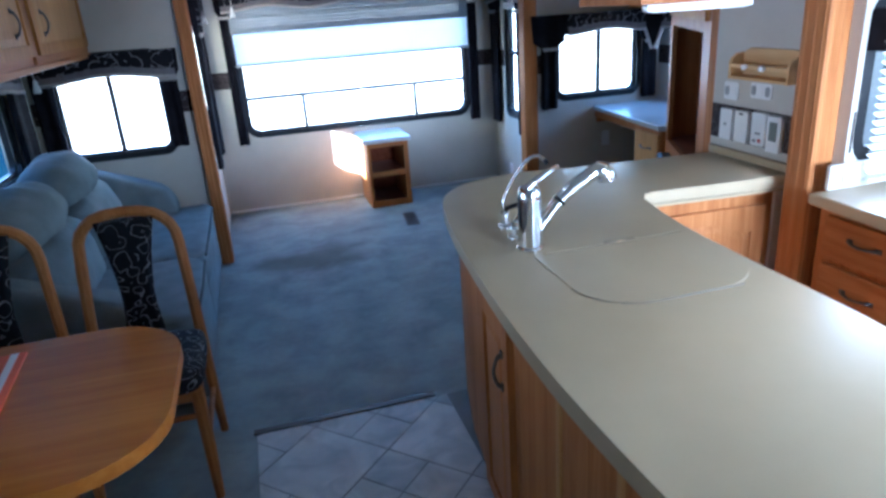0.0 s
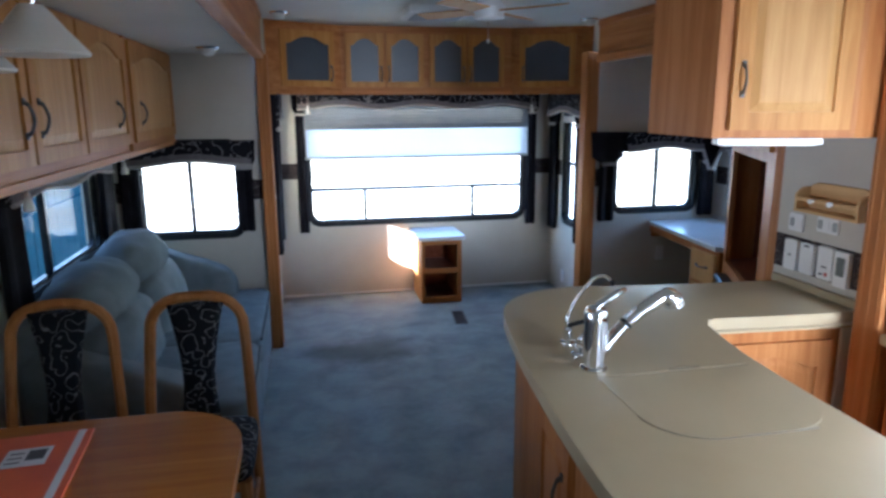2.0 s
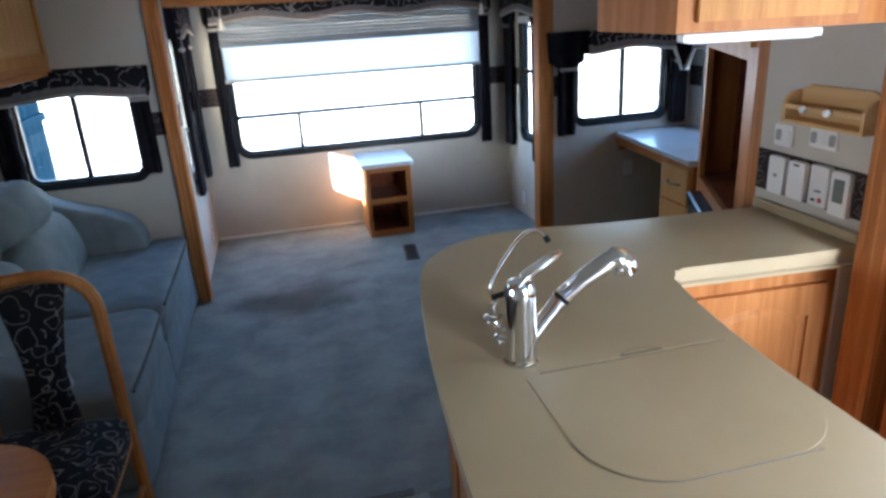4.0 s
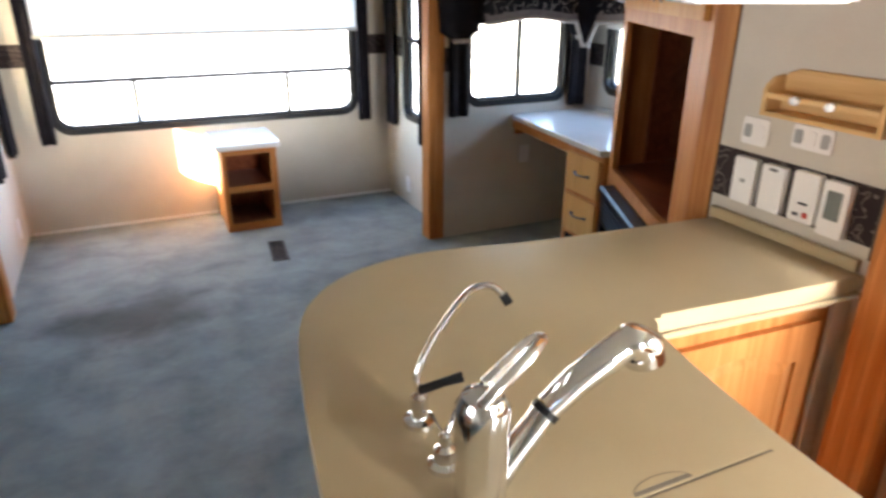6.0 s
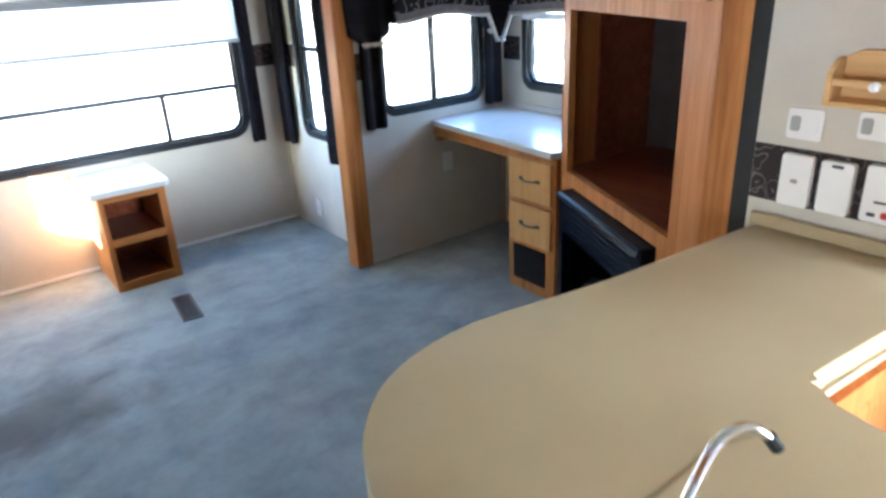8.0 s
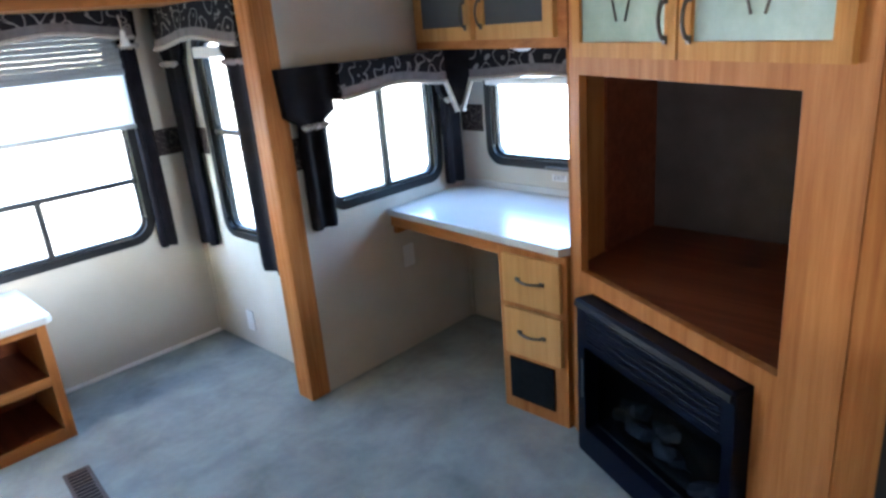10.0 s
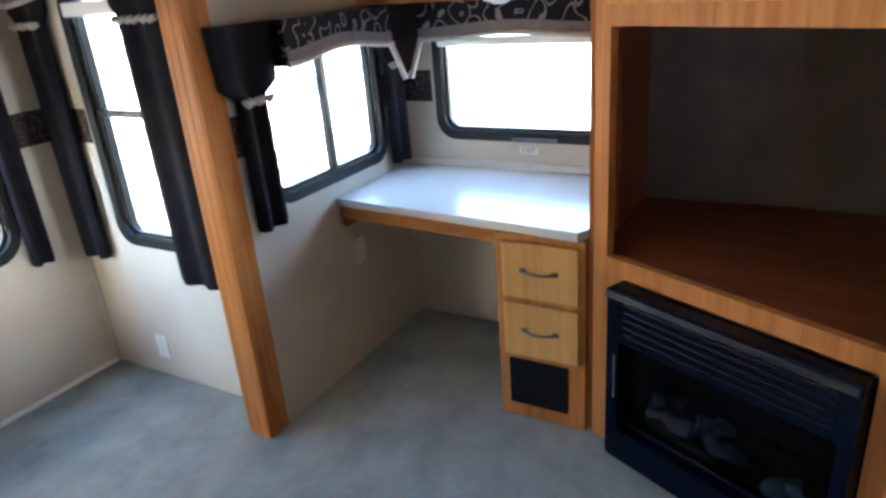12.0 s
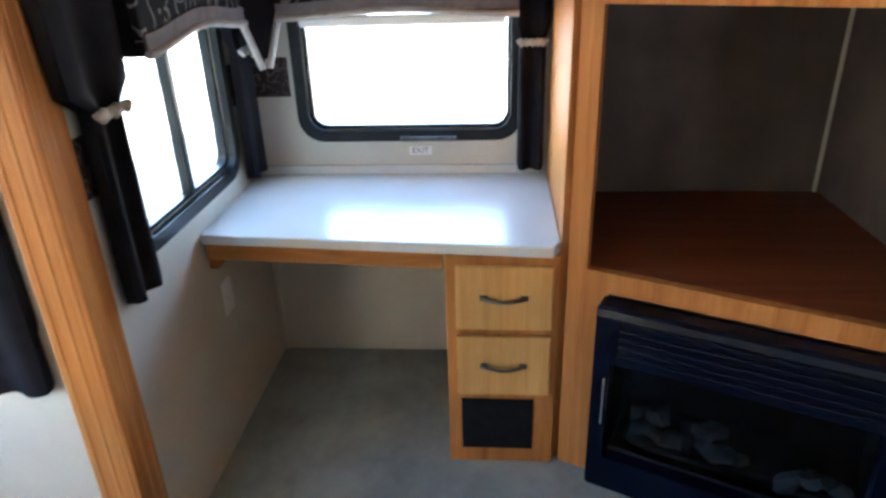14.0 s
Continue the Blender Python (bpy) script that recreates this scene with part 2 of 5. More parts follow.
# pleated paper shade: lets daylight through
shade_cloth, nt, b = mat("pleated_shade", 0.8)
tl = nt.nodes.new("ShaderNodeBsdfTranslucent")
tl.inputs[0].default_value = (0.80, 0.82, 0.84, 1)
b.inputs["Base Color"].default_value = (0.78, 0.79, 0.80, 1)
ms = nt.nodes.new("ShaderNodeMixShader")
ms.inputs[0].default_value = 0.65
link(nt, b.outputs[0], ms.inputs[1]), link(nt, tl.outputs[0], ms.inputs[2]), link(nt, ms.outputs[0], nt.nodes["Material Output"].inputs[0])
cream_shade, nt, b = mat("cream_shade", 0.8)
tl = nt.nodes.new("ShaderNodeBsdfTranslucent")
tl.inputs[0].default_value = (0.92, 0.87, 0.74, 1)
b.inputs["Base Color"].default_value = (0.82, 0.79, 0.70, 1)
ms = nt.nodes.new("ShaderNodeMixShader")
ms.inputs[0].default_value = 0.85
link(nt, b.outputs[0], ms.inputs[1]), link(nt, tl.outputs[0], ms.inputs[2]), link(nt, ms.outputs[0], nt.nodes["Material Output"].inputs[0])
shade_grey = mottled("grey_shade_cloth", (0.20, 0.22, 0.25), (0.27, 0.29, 0.32), 0.8)
ground_mat = mottled("gravel_ground", (0.34, 0.32, 0.28), (0.5, 0.48, 0.44), 0.9, 1.5, 30, 0.5, 0.02)
stucco = mottled("beige_siding", (0.60, 0.54, 0.44), (0.68, 0.62, 0.52), 0.8, 2, 60, 0.2)
trailer_mat = mottled("pale_blue_paint", (0.005, 0.026, 0.042), (0.008, 0.036, 0.055), 0.8, spec=0.03)
white_paint = mottled("white_paint", (0.74, 0.74, 0.74), (0.8, 0.8, 0.8), 0.6)
slate = mottled("grey_roof", (0.22, 0.22, 0.22), (0.3, 0.3, 0.3), 0.8)


# ---- mesh helpers ----
origin = {}


def finish(name, bm, material, smooth=False):
    bmesh.ops.recalc_face_normals(bm, faces=bm.faces)
    me = bpy.data.meshes.new(name)
    if smooth:
        for f in bm.faces:
            f.smooth = True
        for e in bm.edges:
            if len(e.link_faces) == 2 and e.calc_face_angle(0) > 0.7:
                e.smooth = False
    bm.to_mesh(me)
    bm.free()
    me.materials.append(material)
    return me


def thing(name, label, category, at=(0, 0, 0), m=None, group="", kind=""):
    """An Empty. With at, its parts are given in world metres; with m, in its own frame."""
    e = new(name)
    e.matrix_world = m if m is not None else Matrix.Translation(at)
    e.empty_display_size = 0.05
    origin[e] = Vector((0, 0, 0)) if m is not None else Vector(at)
    return tagged(e, label, category, group, kind)


def part(name, bm, material, parent, label="", smooth=False):
    bmesh.ops.translate(bm, verts=bm.verts, vec=-origin[parent])
    ob = new(name, finish(name, bm, material, smooth))
    ob.parent = parent
    origin[ob] = origin[parent]
    return tagged(ob, label)


def solid(name, bm, material, label, category, group="", kind="", smooth=False):
    """A thing that is one mesh, with its origin at the middle of its base."""
    vs = [v.co for v in bm.verts]
    o = Vector(((min(v.x for v in vs) + max(v.x for v in vs)) / 2, (min(v.y for v in vs) + max(v.y for v in vs)) / 2, min(v.z for v in vs)))
    bmesh.ops.translate(bm, verts=bm.verts, vec=-o)
    ob = new(name, finish(name, bm, material, smooth))
    ob.location = o
    origin[ob] = o
    return tagged(ob, label, category, group, kind)


def box(x0, x1, y0, y1, z0, z1, bevel=0.0, bm=None, segs=2):
    bm = bm or bmesh.new()
    vs = bmesh.ops.create_cube(bm, size=1.0)["verts"]
    for v in vs:
        v.co = Vector(((x0 + x1) / 2 + v.co.x * (x1 - x0), (y0 + y1) / 2 + v.co.y * (y1 - y0), (z0 + z1) / 2 + v.co.z * (z1 - z0)))
    if bevel:
        bmesh.ops.bevel(bm, geom=list({e for v in vs for e in v.link_edges}), offset=bevel, segments=segs, affect="EDGES", profile=0.5)
    return bm


def prism(pts, z0, z1, bevel=0.0, bm=None, segs=2):
    """A polygon of x, y points raised from z0 to z1."""
    bm = bm or bmesh.new()
    lo = [bm.verts.new((x, y, z0)) for x, y in pts]
    hi = [bm.verts.new((x, y, z1)) for x, y in pts]
    faces = [bm.faces.new(lo[::-1]), bm.faces.new(hi)]
    for i in range(len(pts)):
        j = (i + 1) % len(pts)
        bm.faces.new((lo[i], lo[j], hi[j], hi[i]))
    if bevel:
        edges = [e for f in faces for e in f.edges]
        bmesh.ops.bevel(bm, geom=edges, offset=bevel, segments=segs, affect="EDGES", profile=0.5)
    return bm


UP = pose(0, 0, 0, 90, 0, 0)      # stands an x, y polygon up into x, z; its height then runs to -y


def upright(pts, depth, bevel=0.0, bm=None, y=0.0):
    """A polygon of x, z points; front at y - depth, back at y."""
    nb = prism(pts, 0, depth, bevel)
    nb.transform(Matrix.Translation((0, y, 0)) @ UP)
    if bm is None:
        return nb
    tmp = bpy.data.meshes.new("tmp")
    nb.to_mesh(tmp)
    bm.from_mesh(tmp)
    bpy.data.meshes.remove(tmp)
    nb.free()
    return bm


def ring(outer, inner, depth, y=0.0):
    """A flat frame between two x, z loops of equal count; front at y - depth."""
    bm = bmesh.new()
    n = len(outer)
    rows = [[bm.verts.new((x, yy, z)) for x, z in loop] for loop, yy in ((outer, y), (outer, y - depth), (inner, y - depth), (inner, y))]
    for k in range(4):
        a, c = rows[k], rows[(k + 1) % 4]
        for i in range(n):
            j = (i + 1) % n
            bm.faces.new((a[i], a[j], c[j], c[i]))
    return bm


def rrect(x0, x1, z0, z1, r, n=6):
    pts = []
    for cx, cz, a0 in ((x1 - r, z1 - r, 0), (x0 + r, z1 - r, 90), (x0 + r, z0 + r, 180), (x1 - r, z0 + r, 270)):
        pts += [(cx + r * math.cos(radians(a0 + 90 * i / n)), cz + r * math.sin(radians(a0 + 90 * i / n))) for i in range(n + 1)]
    return pts


def tube(pts, r, n=10, bm=None, caps=True):
    bm = bm or bmesh.new()
    pts = [Vector(p) for p in pts]
    rs = r if isinstance(r, (list, tuple)) else [r] * len(pts)
    loops, side = [], None
    for i, p in enumerate(pts):
        d = (pts[min(i + 1, len(pts) - 1)] - pts[max(i - 1, 0)]).normalized()
        if side is None:
            side = d.orthogonal().normalized()
        side = (side - d * side.dot(d)).normalized()
        up = d.cross(side)
        loops.append([bm.verts.new(p + rs[i] * (math.cos(2 * math.pi * k / n) * side + math.sin(2 * math.pi * k / n) * up)) for k in range(n)])
    for a, c in zip(loops, loops[1:]):
        for k in range(n):
            bm.faces.new((a[k], a[(k + 1) % n], c[(k + 1) % n], c[k]))
    if caps:
        bm.faces.new(loops[0][::-1]), bm.faces.new(loops[-1])
    return bm


def smooth_path(pts, n=5):
    """Catmull-Rom through the points."""
    v = [Vector(p) for p in pts]
    v = [2 * v[0] - v[1]] + v + [2 * v[-1] - v[-2]]
    out = []
    for i in range(1, len(v) - 2):
        for k in range(n):
            t = k / n
            out.append(0.5 * (2 * v[i] + (v[i + 1] - v[i - 1]) * t + (2 * v[i - 1] - 5 * v[i] + 4 * v[i + 1] - v[i + 2]) * t * t + (3 * v[i] - v[i - 1] - 3 * v[i + 1] + v[i + 2]) * t ** 3))
    return out + [v[-2]]


def lathe(profile, at=(0, 0, 0), n=24, bm=None):
    bm = bm or bmesh.new()
    loops = [[bm.verts.new((at[0] + r * math.cos(2 * math.pi * k / n), at[1] + r * math.sin(2 * math.pi * k / n), at[2] + z)) for k in range(n)] for r, z in profile]
    for a, c in zip(loops, loops[1:]):
        for k in range(n):
            bm.faces.new((a[k], a[(k + 1) % n], c[(k + 1) % n], c[k]))
    bm.faces.new(loops[0][::-1]), bm.faces.new(loops[-1])
    return bm


def cushion(x0, x1, y0, y1, z0, z1, e=0.35, crease=0.0, n=28, m=14, bm=None):
    """A soft block: a superellipsoid with a little uneven swell."""
    bm = bm or bmesh.new()
    def pw(v):
        return math.copysign(abs(v) ** e, v)
    c, h = Vector(((x0 + x1) / 2, (y0 + y1) / 2, (z0 + z1) / 2)), Vector(((x1 - x0) / 2, (y1 - y0) / 2, (z1 - z0) / 2))
    loops = []
    for i in range(1, m):
        la = -math.pi / 2 + math.pi * i / m
        lp = []
        for k in range(n):
            lo = 2 * math.pi * k / n
            q = Vector((pw(math.cos(la)) * pw(math.cos(lo)), pw(math.cos(la)) * pw(math.sin(lo)), pw(math.sin(la))))
            w = c + Vector((q.x * h.x, q.y * h.y, q.z * h.z))
            w += crease * q * noise.noise(w * 9)
            lp.append(bm.verts.new(w))
        loops.append(lp)
    for a, d in zip(loops, loops[1:]):
        for k in range(n):
            bm.faces.new((a[k], a[(k + 1) % n], d[(k + 1) % n], d[k]))
    bm.faces.new(loops[0][::-1]), bm.faces.new(loops[-1])
    return bm


def join(bm, other):
    tmp = bpy.data.meshes.new("tmp")
    other.to_mesh(tmp)
    bm.from_mesh(tmp)
    bpy.data.meshes.remove(tmp)
    other.free()
    return bm


def wall(name, axis, face, depth, a0, a1, z0, z1, holes=(), material=None, label="pale beige vinyl-covered wall panel"):
    """A wall along x (axis 'x') or y (axis 'y') from its face through depth (signed), with openings (a0, a1, z0, z1)."""
    bm = bmesh.new()
    cuts = sorted({a0, a1, *(v for h in holes for v in h[:2])})
    levels = sorted({z0, z1, *(v for h in holes for v in h[2:])})
    d0, d1 = sorted((face, face + depth))
    for c0, c1 in zip(cuts, cuts[1:]):
        for s0, s1 in zip(levels, levels[1:]):
            if any(h[0] <= c0 and h[1] >= c1 and h[2] <= s0 and h[3] >= s1 for h in holes):
                continue
            if axis == "x":
                box(c0, c1, d0, d1, s0, s1, bm=bm)
            else:
                box(d0, d1, c0, c1, s0, s1, bm=bm)
    # one shell: weld the cells and drop the faces between them
    bmesh.ops.remove_doubles(bm, verts=bm.verts, dist=1e-5)
    seen = {}
    for f in bm.faces:
        seen.setdefault(frozenset(tuple(round(q, 4) for q in v.co) for v in f.verts), []).append(f)
    bmesh.ops.delete(bm, geom=[f for fs in seen.values() if len(fs) > 1 for f in fs], context="FACES")
    return solid(name, bm, material or wall_mat, label, "wall", kind="structure")


def facing(axis, sign, face):
    """The frame of a wall's face: its own x runs along the wall, -y points into the room. Returns it and a map from wall metres."""
    if axis == "x":      # wall runs along x; room at -y (sign -1) or +y (sign 1)
        return (pose(0, face, 0), 1) if sign < 0 else (pose(0, face, 0, 0, 0, 180), -1)
    return (pose(face, 0, 0, 0, 0, -90), -1) if sign < 0 else (pose(face, 0, 0, 0, 0, 90), 1)


def window(name, axis, sign, face, a0, a1, z0, z1, mull=(), bars=(), r=0.06, label="black-framed window with rounded corners"):
    """A black aluminium frame round a glass opening a0..a1, z0..z1, with upright mullions and level bars (z, from, to)."""
    m, s = facing(axis, sign, face)
    x0, x1 = sorted((a0 * s, a1 * s))
    c = Vector(((x0 + x1) / 2, 0, z0))
    w = thing(name, label, "window", m=m @ Matrix.Translation(c), kind="structure")
    w2, h = (x1 - x0) / 2, z1 - z0
    part("window_frame", ring(rrect(-w2 - 0.04, w2 + 0.04, -0.04, h + 0.04, r + 0.03), rrect(-w2, w2, 0, h, r), 0.022, 0.02), black_mat, w)
    part("inner_rim", ring(rrect(-w2 - 0.006, w2 + 0.006, -0.006, h + 0.006, r), rrect(-w2 + 0.014, w2 - 0.014, 0.014, h - 0.014, r - 0.012), 0.03, 0.055), black_mat, w)
    for v in mull:
        v = v * s - c.x
        part("mullion", box(v - 0.014, v + 0.014, 0.012, 0.045, 0.012, (bars[0][0] - z0 if bars else h) - 0.012, 0.003), black_mat, w)
    for zb, b0, b1 in bars:
        p0, p1 = sorted((b0 * s - c.x, b1 * s - c.x))
        part("transom", box(p0, p1, 0.014, 0.047, zb - z0 - 0.014, zb - z0 + 0.014, 0.003), black_mat, w)
    g = part("pane", box(-w2, w2, 0.04, 0.044, 0, h), glass, w)
    g.visible_shadow = False
    return w


def handle(parent, m, length=0.10, name="handle"):
    """A bowed pewter pull along z, standing off a face at y = 0 towards -y."""
    h = length / 2
    bm = tube(smooth_path([(0, 0, -h), (0, -0.016, -h * 0.75), (0.002, -0.026, 0), (0, -0.016, h * 0.75), (0, 0, h)], 4), [0.0065] * 4 + [0.005] * 9 + [0.0065] * 4, 8)
    for z in (-h, h):
        box(-0.008, 0.008, -0.006, 0.001, z - 0.011, z + 0.011, 0.002, bm)
    bm.transform(m)
    return part(name, bm, pewter, parent, "dark pewter bow handle", True)


def door_panel(parent, m, w, h, arched=True, infill=None, material=None, grip=None, name="door", rail=0.055):
    """A framed cupboard door, lower left corner at the frame m's origin, its front at y = -0.02."""
    material = material or oak_door
    rise = min(0.05, h * 0.16) if arched else 0.0
    x0, x1, z0, z1 = rail, w - rail, rail, h - rail - rise
    inner, outer = [(x0, z0), (x1, z0), (x1, z1)], [(0, 0), (w, 0), (w, h)]
    for i in range(1, 12):
        u = i / 12
        q = 0.0 if u < 0.12 or u > 0.88 else math.sin(math.pi * (u - 0.12) / 0.76) ** 0.7
        inner.append((x1 + (x0 - x1) * u, z1 + rise * q))
        outer.append((w - w * u, h))
    inner.append((x0, z1)), outer.append((0, h))
    bm = ring(outer, inner, 0.02)
    bmesh.ops.bevel(bm, geom=[e for e in bm.edges if all(v.co.y < -0.019 for v in e.verts) and len(e.link_faces) == 2 and e.calc_face_angle(0) > 1], offset=0.003, segments=1, affect="EDGES")
    bm.transform(m)
    d = part(name, bm, material, parent)
    bm = upright(inner, 0.008, y=-0.002)
    if infill is None:
        cx, cz = (x0 + x1) / 2, (z0 + z1 + rise) / 2
        def shrink(k):
            return [(cx + (x - cx) * (1 - k / (x1 - x0) * 2), cz + (z - cz) * (1 - k / (z1 + rise - z0) * 2)) for x, z in inner]
        a, c = shrink(0.004), shrink(0.032)
        va = [bm.verts.new((x, -0.0101, z)) for x, z in a]
        vc = [bm.verts.new((x, -0.0185, z)) for x, z in c]
        for i in range(len(va)):
            j = (i + 1) % len(va)
            bm.faces.new((va[i], va[j], vc[j], vc[i]))
        bm.faces.new(vc)
    bm.transform(m)
    part("panel", bm, infill or (maple if material == oak_door else material), d, "dark smoked glass panel" if infill == smoke_glass else "")
    if grip:
        handle(d, m @ Matrix.Translation((grip[0], -0.02, grip[1])))
    return d


def curtain(axis, sign, face, a, width, z0, z1, tie=None, flare=0.0, group="window curtains", label="charcoal curtain panel hanging beside a window"):
    """A pleated side panel centred at a; above the tie it widens by flare on both sides, with a grey braid at the tie."""
    m, s = facing(axis, sign, face)
    c = thing("curtain", label, "curtain", m=m @ Matrix.Translation((a * s, -0.012, z0)), group=group)
    bm = bmesh.new()
    levels = [(0, width * 0.92), (0.02, width), ((tie or z1) - z0 - 0.02, width * 0.98)]
    if tie:
        levels += [(tie - z0 + 0.01, width * 0.94), (tie - z0 + 0.05, width + flare * 0.8), (z1 - z0, width + flare)]
    else:
        levels += [(z1 - z0, width)]
    n = 40
    for depth in (0,):
        loops = []
        for z, w in levels:
            lp = []
            for k in range(n + 1):
                u = k / n
                lp.append((w * (u - 0.5), -0.032 - 0.012 * math.sin(u * math.pi * 2 * 1.5 + z * 0.8), z))
            lp += [(x, -0.004, z) for x, _, z in lp[::-1]]
            loops.append([bm.verts.new(q) for q in lp])
        for p0, p1 in zip(loops, loops[1:]):
            for k in range(len(p0)):
                j = (k + 1) % len(p0)
                bm.faces.new((p0[k], p0[j], p1[j], p1[k]))
        bm.faces.new(loops[0][::-1]), bm.faces.new(loops[-1])
    part("panel", bm, curtain_mat, c, smooth=True)
    if tie:
        t = bmesh.new()
        pts = [(width * 0.5 * 1.05 * (u / 8 - 1), -0.048 - 0.004 * math.sin(u), tie - z0 + 0.006 * math.sin(u * 2.1)) for u in range(17)]
        part("braid", tube(pts, 0.011, 8, t), trim_mat, c, "pale grey braid tie", True)
    return c


def valance(axis, sign, face, a0, a1, z0, z1, dip=0.03, waves=2, out=0.10, label="black damask window valance with grey braid"):
    """A padded box valance with a scalloped lower edge."""
    m, s = facing(axis, sign, face)
    x0, x1 = sorted((a0 * s, a1 * s))
    w = x1 - x0
    v = thing("valance", label, "valance", m=m @ Matrix.Translation(((x0 + x1) / 2, 0, z0)), group="window valances")
    n = 40
    low = [(-w / 2 + w * k / n, dip * math.sin(math.pi * waves * k / n) ** 2) for k in range(n + 1)]
    pts = low + [(w / 2, z1 - z0), (-w / 2, z1 - z0)]
    part("front", upright(pts, 0.02, 0.004, y=-out + 0.02), damask_light, v)
    for sx in (-1, 1):
        xa, xb = sorted((sx * w / 2, sx * (w / 2 - 0.015)))
        part("return", box(xa, xb, -out + 0.021, -0.002, 0, z1 - z0), curtain_mat, v)
    part("top_board", box(-w / 2 + 0.016, w / 2 - 0.016, -out + 0.021, -0.002, z1 - z0 - 0.02, z1 - z0 - 0.004), curtain_mat, v)
    part("braid", tube([(x, -out - 0.006, z + 0.004) for x, z in low], 0.010, 8), trim_mat, v, "pale grey braid edging", True)
    band = upright([(x * 0.995, z + 0.006) for x, z in low] + [(x * 0.995, z + 0.05) for x, z in low[::-1]], 0.006, y=-out - 0.0005)
    part("band", band, swag_mat, v, "grey-mauve lower band")
    return v


def tassel(axis, sign, face, a, z, out=0.13):
    m, s = facing(axis, sign, face)
    t = thing("tassel", "small white tassel hanging from a window valance", "tassel", m=m @ Matrix.Translation((a * s, -out, z)), group="valance tassels")
    part("skirt", lathe([(0.022, 0), (0.020, 0.02), (0.012, 0.05)], n=14), white_plastic, t, smooth=True)
    part("knot", lathe([(0.010, 0.05), (0.013, 0.06), (0.006, 0.075)], n=12), white_plastic, t, smooth=True)
    part("cord", tube([(0, 0, 0.075), (0, 0.01, 0.14)], 0.004, 6), trim_mat, t)
    return t


def wall_plate(axis, sign, face, a, z, w=0.07, h=0.115, slots=2, kind_label="white outlet plate on the wall", name="outlet", group="wall outlets"):
    m, s = facing(axis, sign, face)
    o = thing(name, kind_label, "outlet", m=m @ Matrix.Translation((a * s, 0, z)), group=group)
    part("plate", upright(rrect(-w / 2, w / 2, -h / 2, h / 2, 0.008, 3), 0.007, 0.002), white_plastic, o)
    for k in range(slots):
        if w > h:
            q = (k - (slots - 1) / 2) * w / slots
            part("socket", upright(rrect(q - 0.011, q + 0.011, -0.018, 0.018, 0.006, 3), 0.003, y=-0.007), grey_plastic if k % 2 == 0 else white_plastic, o)
        else:
            q = (k - (slots - 1) / 2) * h / slots * 0.8
            part("socket", upright(rrect(-0.016, 0.016, q - 0.014, q + 0.014, 0.006, 3), 0.002, y=-0.007), white_plastic, o)
    return o


# ---- large structure ----
XL, XR, XS, XO, YR = -0.42, 2.07, -1.40, 3.04, 5.765      # side walls, slide walls, rear wall
floor_bm = prism([(XS, -1.6), (2.55, -1.6), (2.55, 1.69), (XO, 1.69), (XO, 4.70), (XR, 4.70), (XR, YR), (XL, YR), (XL, 4.60), (XS, 4.60)], -0.04, 0.0)
floor = solid("floor", floor_bm, carpet, "blue-grey cut-pile carpet with brush marks and a stain", "floor", kind="structure")

wall("wall_rear", "x", YR, 0.07, XL - 0.07, XR + 0.07, 0, 2.30, [(-0.135, 1.785, 0.665, 1.70)])
wall("wall_rear_left", "y", XL, -0.07, 4.585, YR, 0, 2.30, [(4.98, 5.46, 0.665, 1.60)])
wall("wall_rear_right", "y", XR, 0.07, 4.74, YR, 0, 2.30, [(4.96, 5.46, 0.665, 1.60)])
wall("wall_nook_end", "x", 4.667, 0.06, 2.006, XO + 0.07, 0, 2.06, [(2.19, 2.845, 0.865, 1.40)])
wall("wall_nook_side", "y", XO, 0.07, 1.69, 4.667, 0, 2.06, [(3.74, 4.455, 0.925, 1.36)])
wall("wall_couch_end", "x", 4.56, 0.06, XS - 0.07, -0.462, 0, 2.04, [(-1.245, -0.632, 0.83, 1.42)])
wall("wall_couch_side", "y", XS, -0.07, -1.6, 4.56, 0, 2.04, [(2.95, 4.12, 0.86, 1.42), (0.80, 1.80, 0.86, 1.42)])
wall("wall_above_nook", "x", 4.667, 0.06, 1.99, XR + 0.07, 2.06, 2.30)
wall("wall_above_couch", "x", 4.56, 0.06, -0.60, -0.462, 2.04, 2.30)
wall("wall_front", "x", -1.6, -0.07, XS - 0.07, 2.62, 0, 2.30, [(1.35, 2.25, 0.95, 1.95)])
wall("wall_spice", "y", 1.84, 0.06, 1.895, 2.405, 0, 2.27)
wall("wall_galley_end", "x", 1.685, 0.06, 1.835, 2.55, 0, 2.27, [(1.90, 2.45, 1.02, 1.52)])
wall("wall_galley_side", "y", 2.55, 0.07, -1.6, 1.745, 0, 2.30, [(0.0, 0.95, 1.05, 1.6)])

solid("ceiling", prism([(-0.47, -1.6), (2.55, -1.6), (2.55, 1.75), (2.0, 1.75), (2.0, 4.62), (XR + 0.02, 4.74), (XR + 0.02, YR), (XL - 0.02, YR), (-0.47, 4.6)], 2.27, 2.31), ceiling_mat,
      "white ceiling panel of the living space", "ceiling", kind="structure")
solid("ceiling_slide", box(XS - 0.02, -0.50, -1.6, 4.58, 2.005, 2.045), ceiling_mat, "lower white ceiling over the couch", "ceiling", kind="structure")
solid("ceiling_nook", prism([(2.02, 2.4), (2.02, 1.76), (XO, 1.76), (XO, 4.68), (2.02, 4.68)], 2.03, 2.06), ceiling_mat, "lower white ceiling over the desk nook", "ceiling", kind="structure")


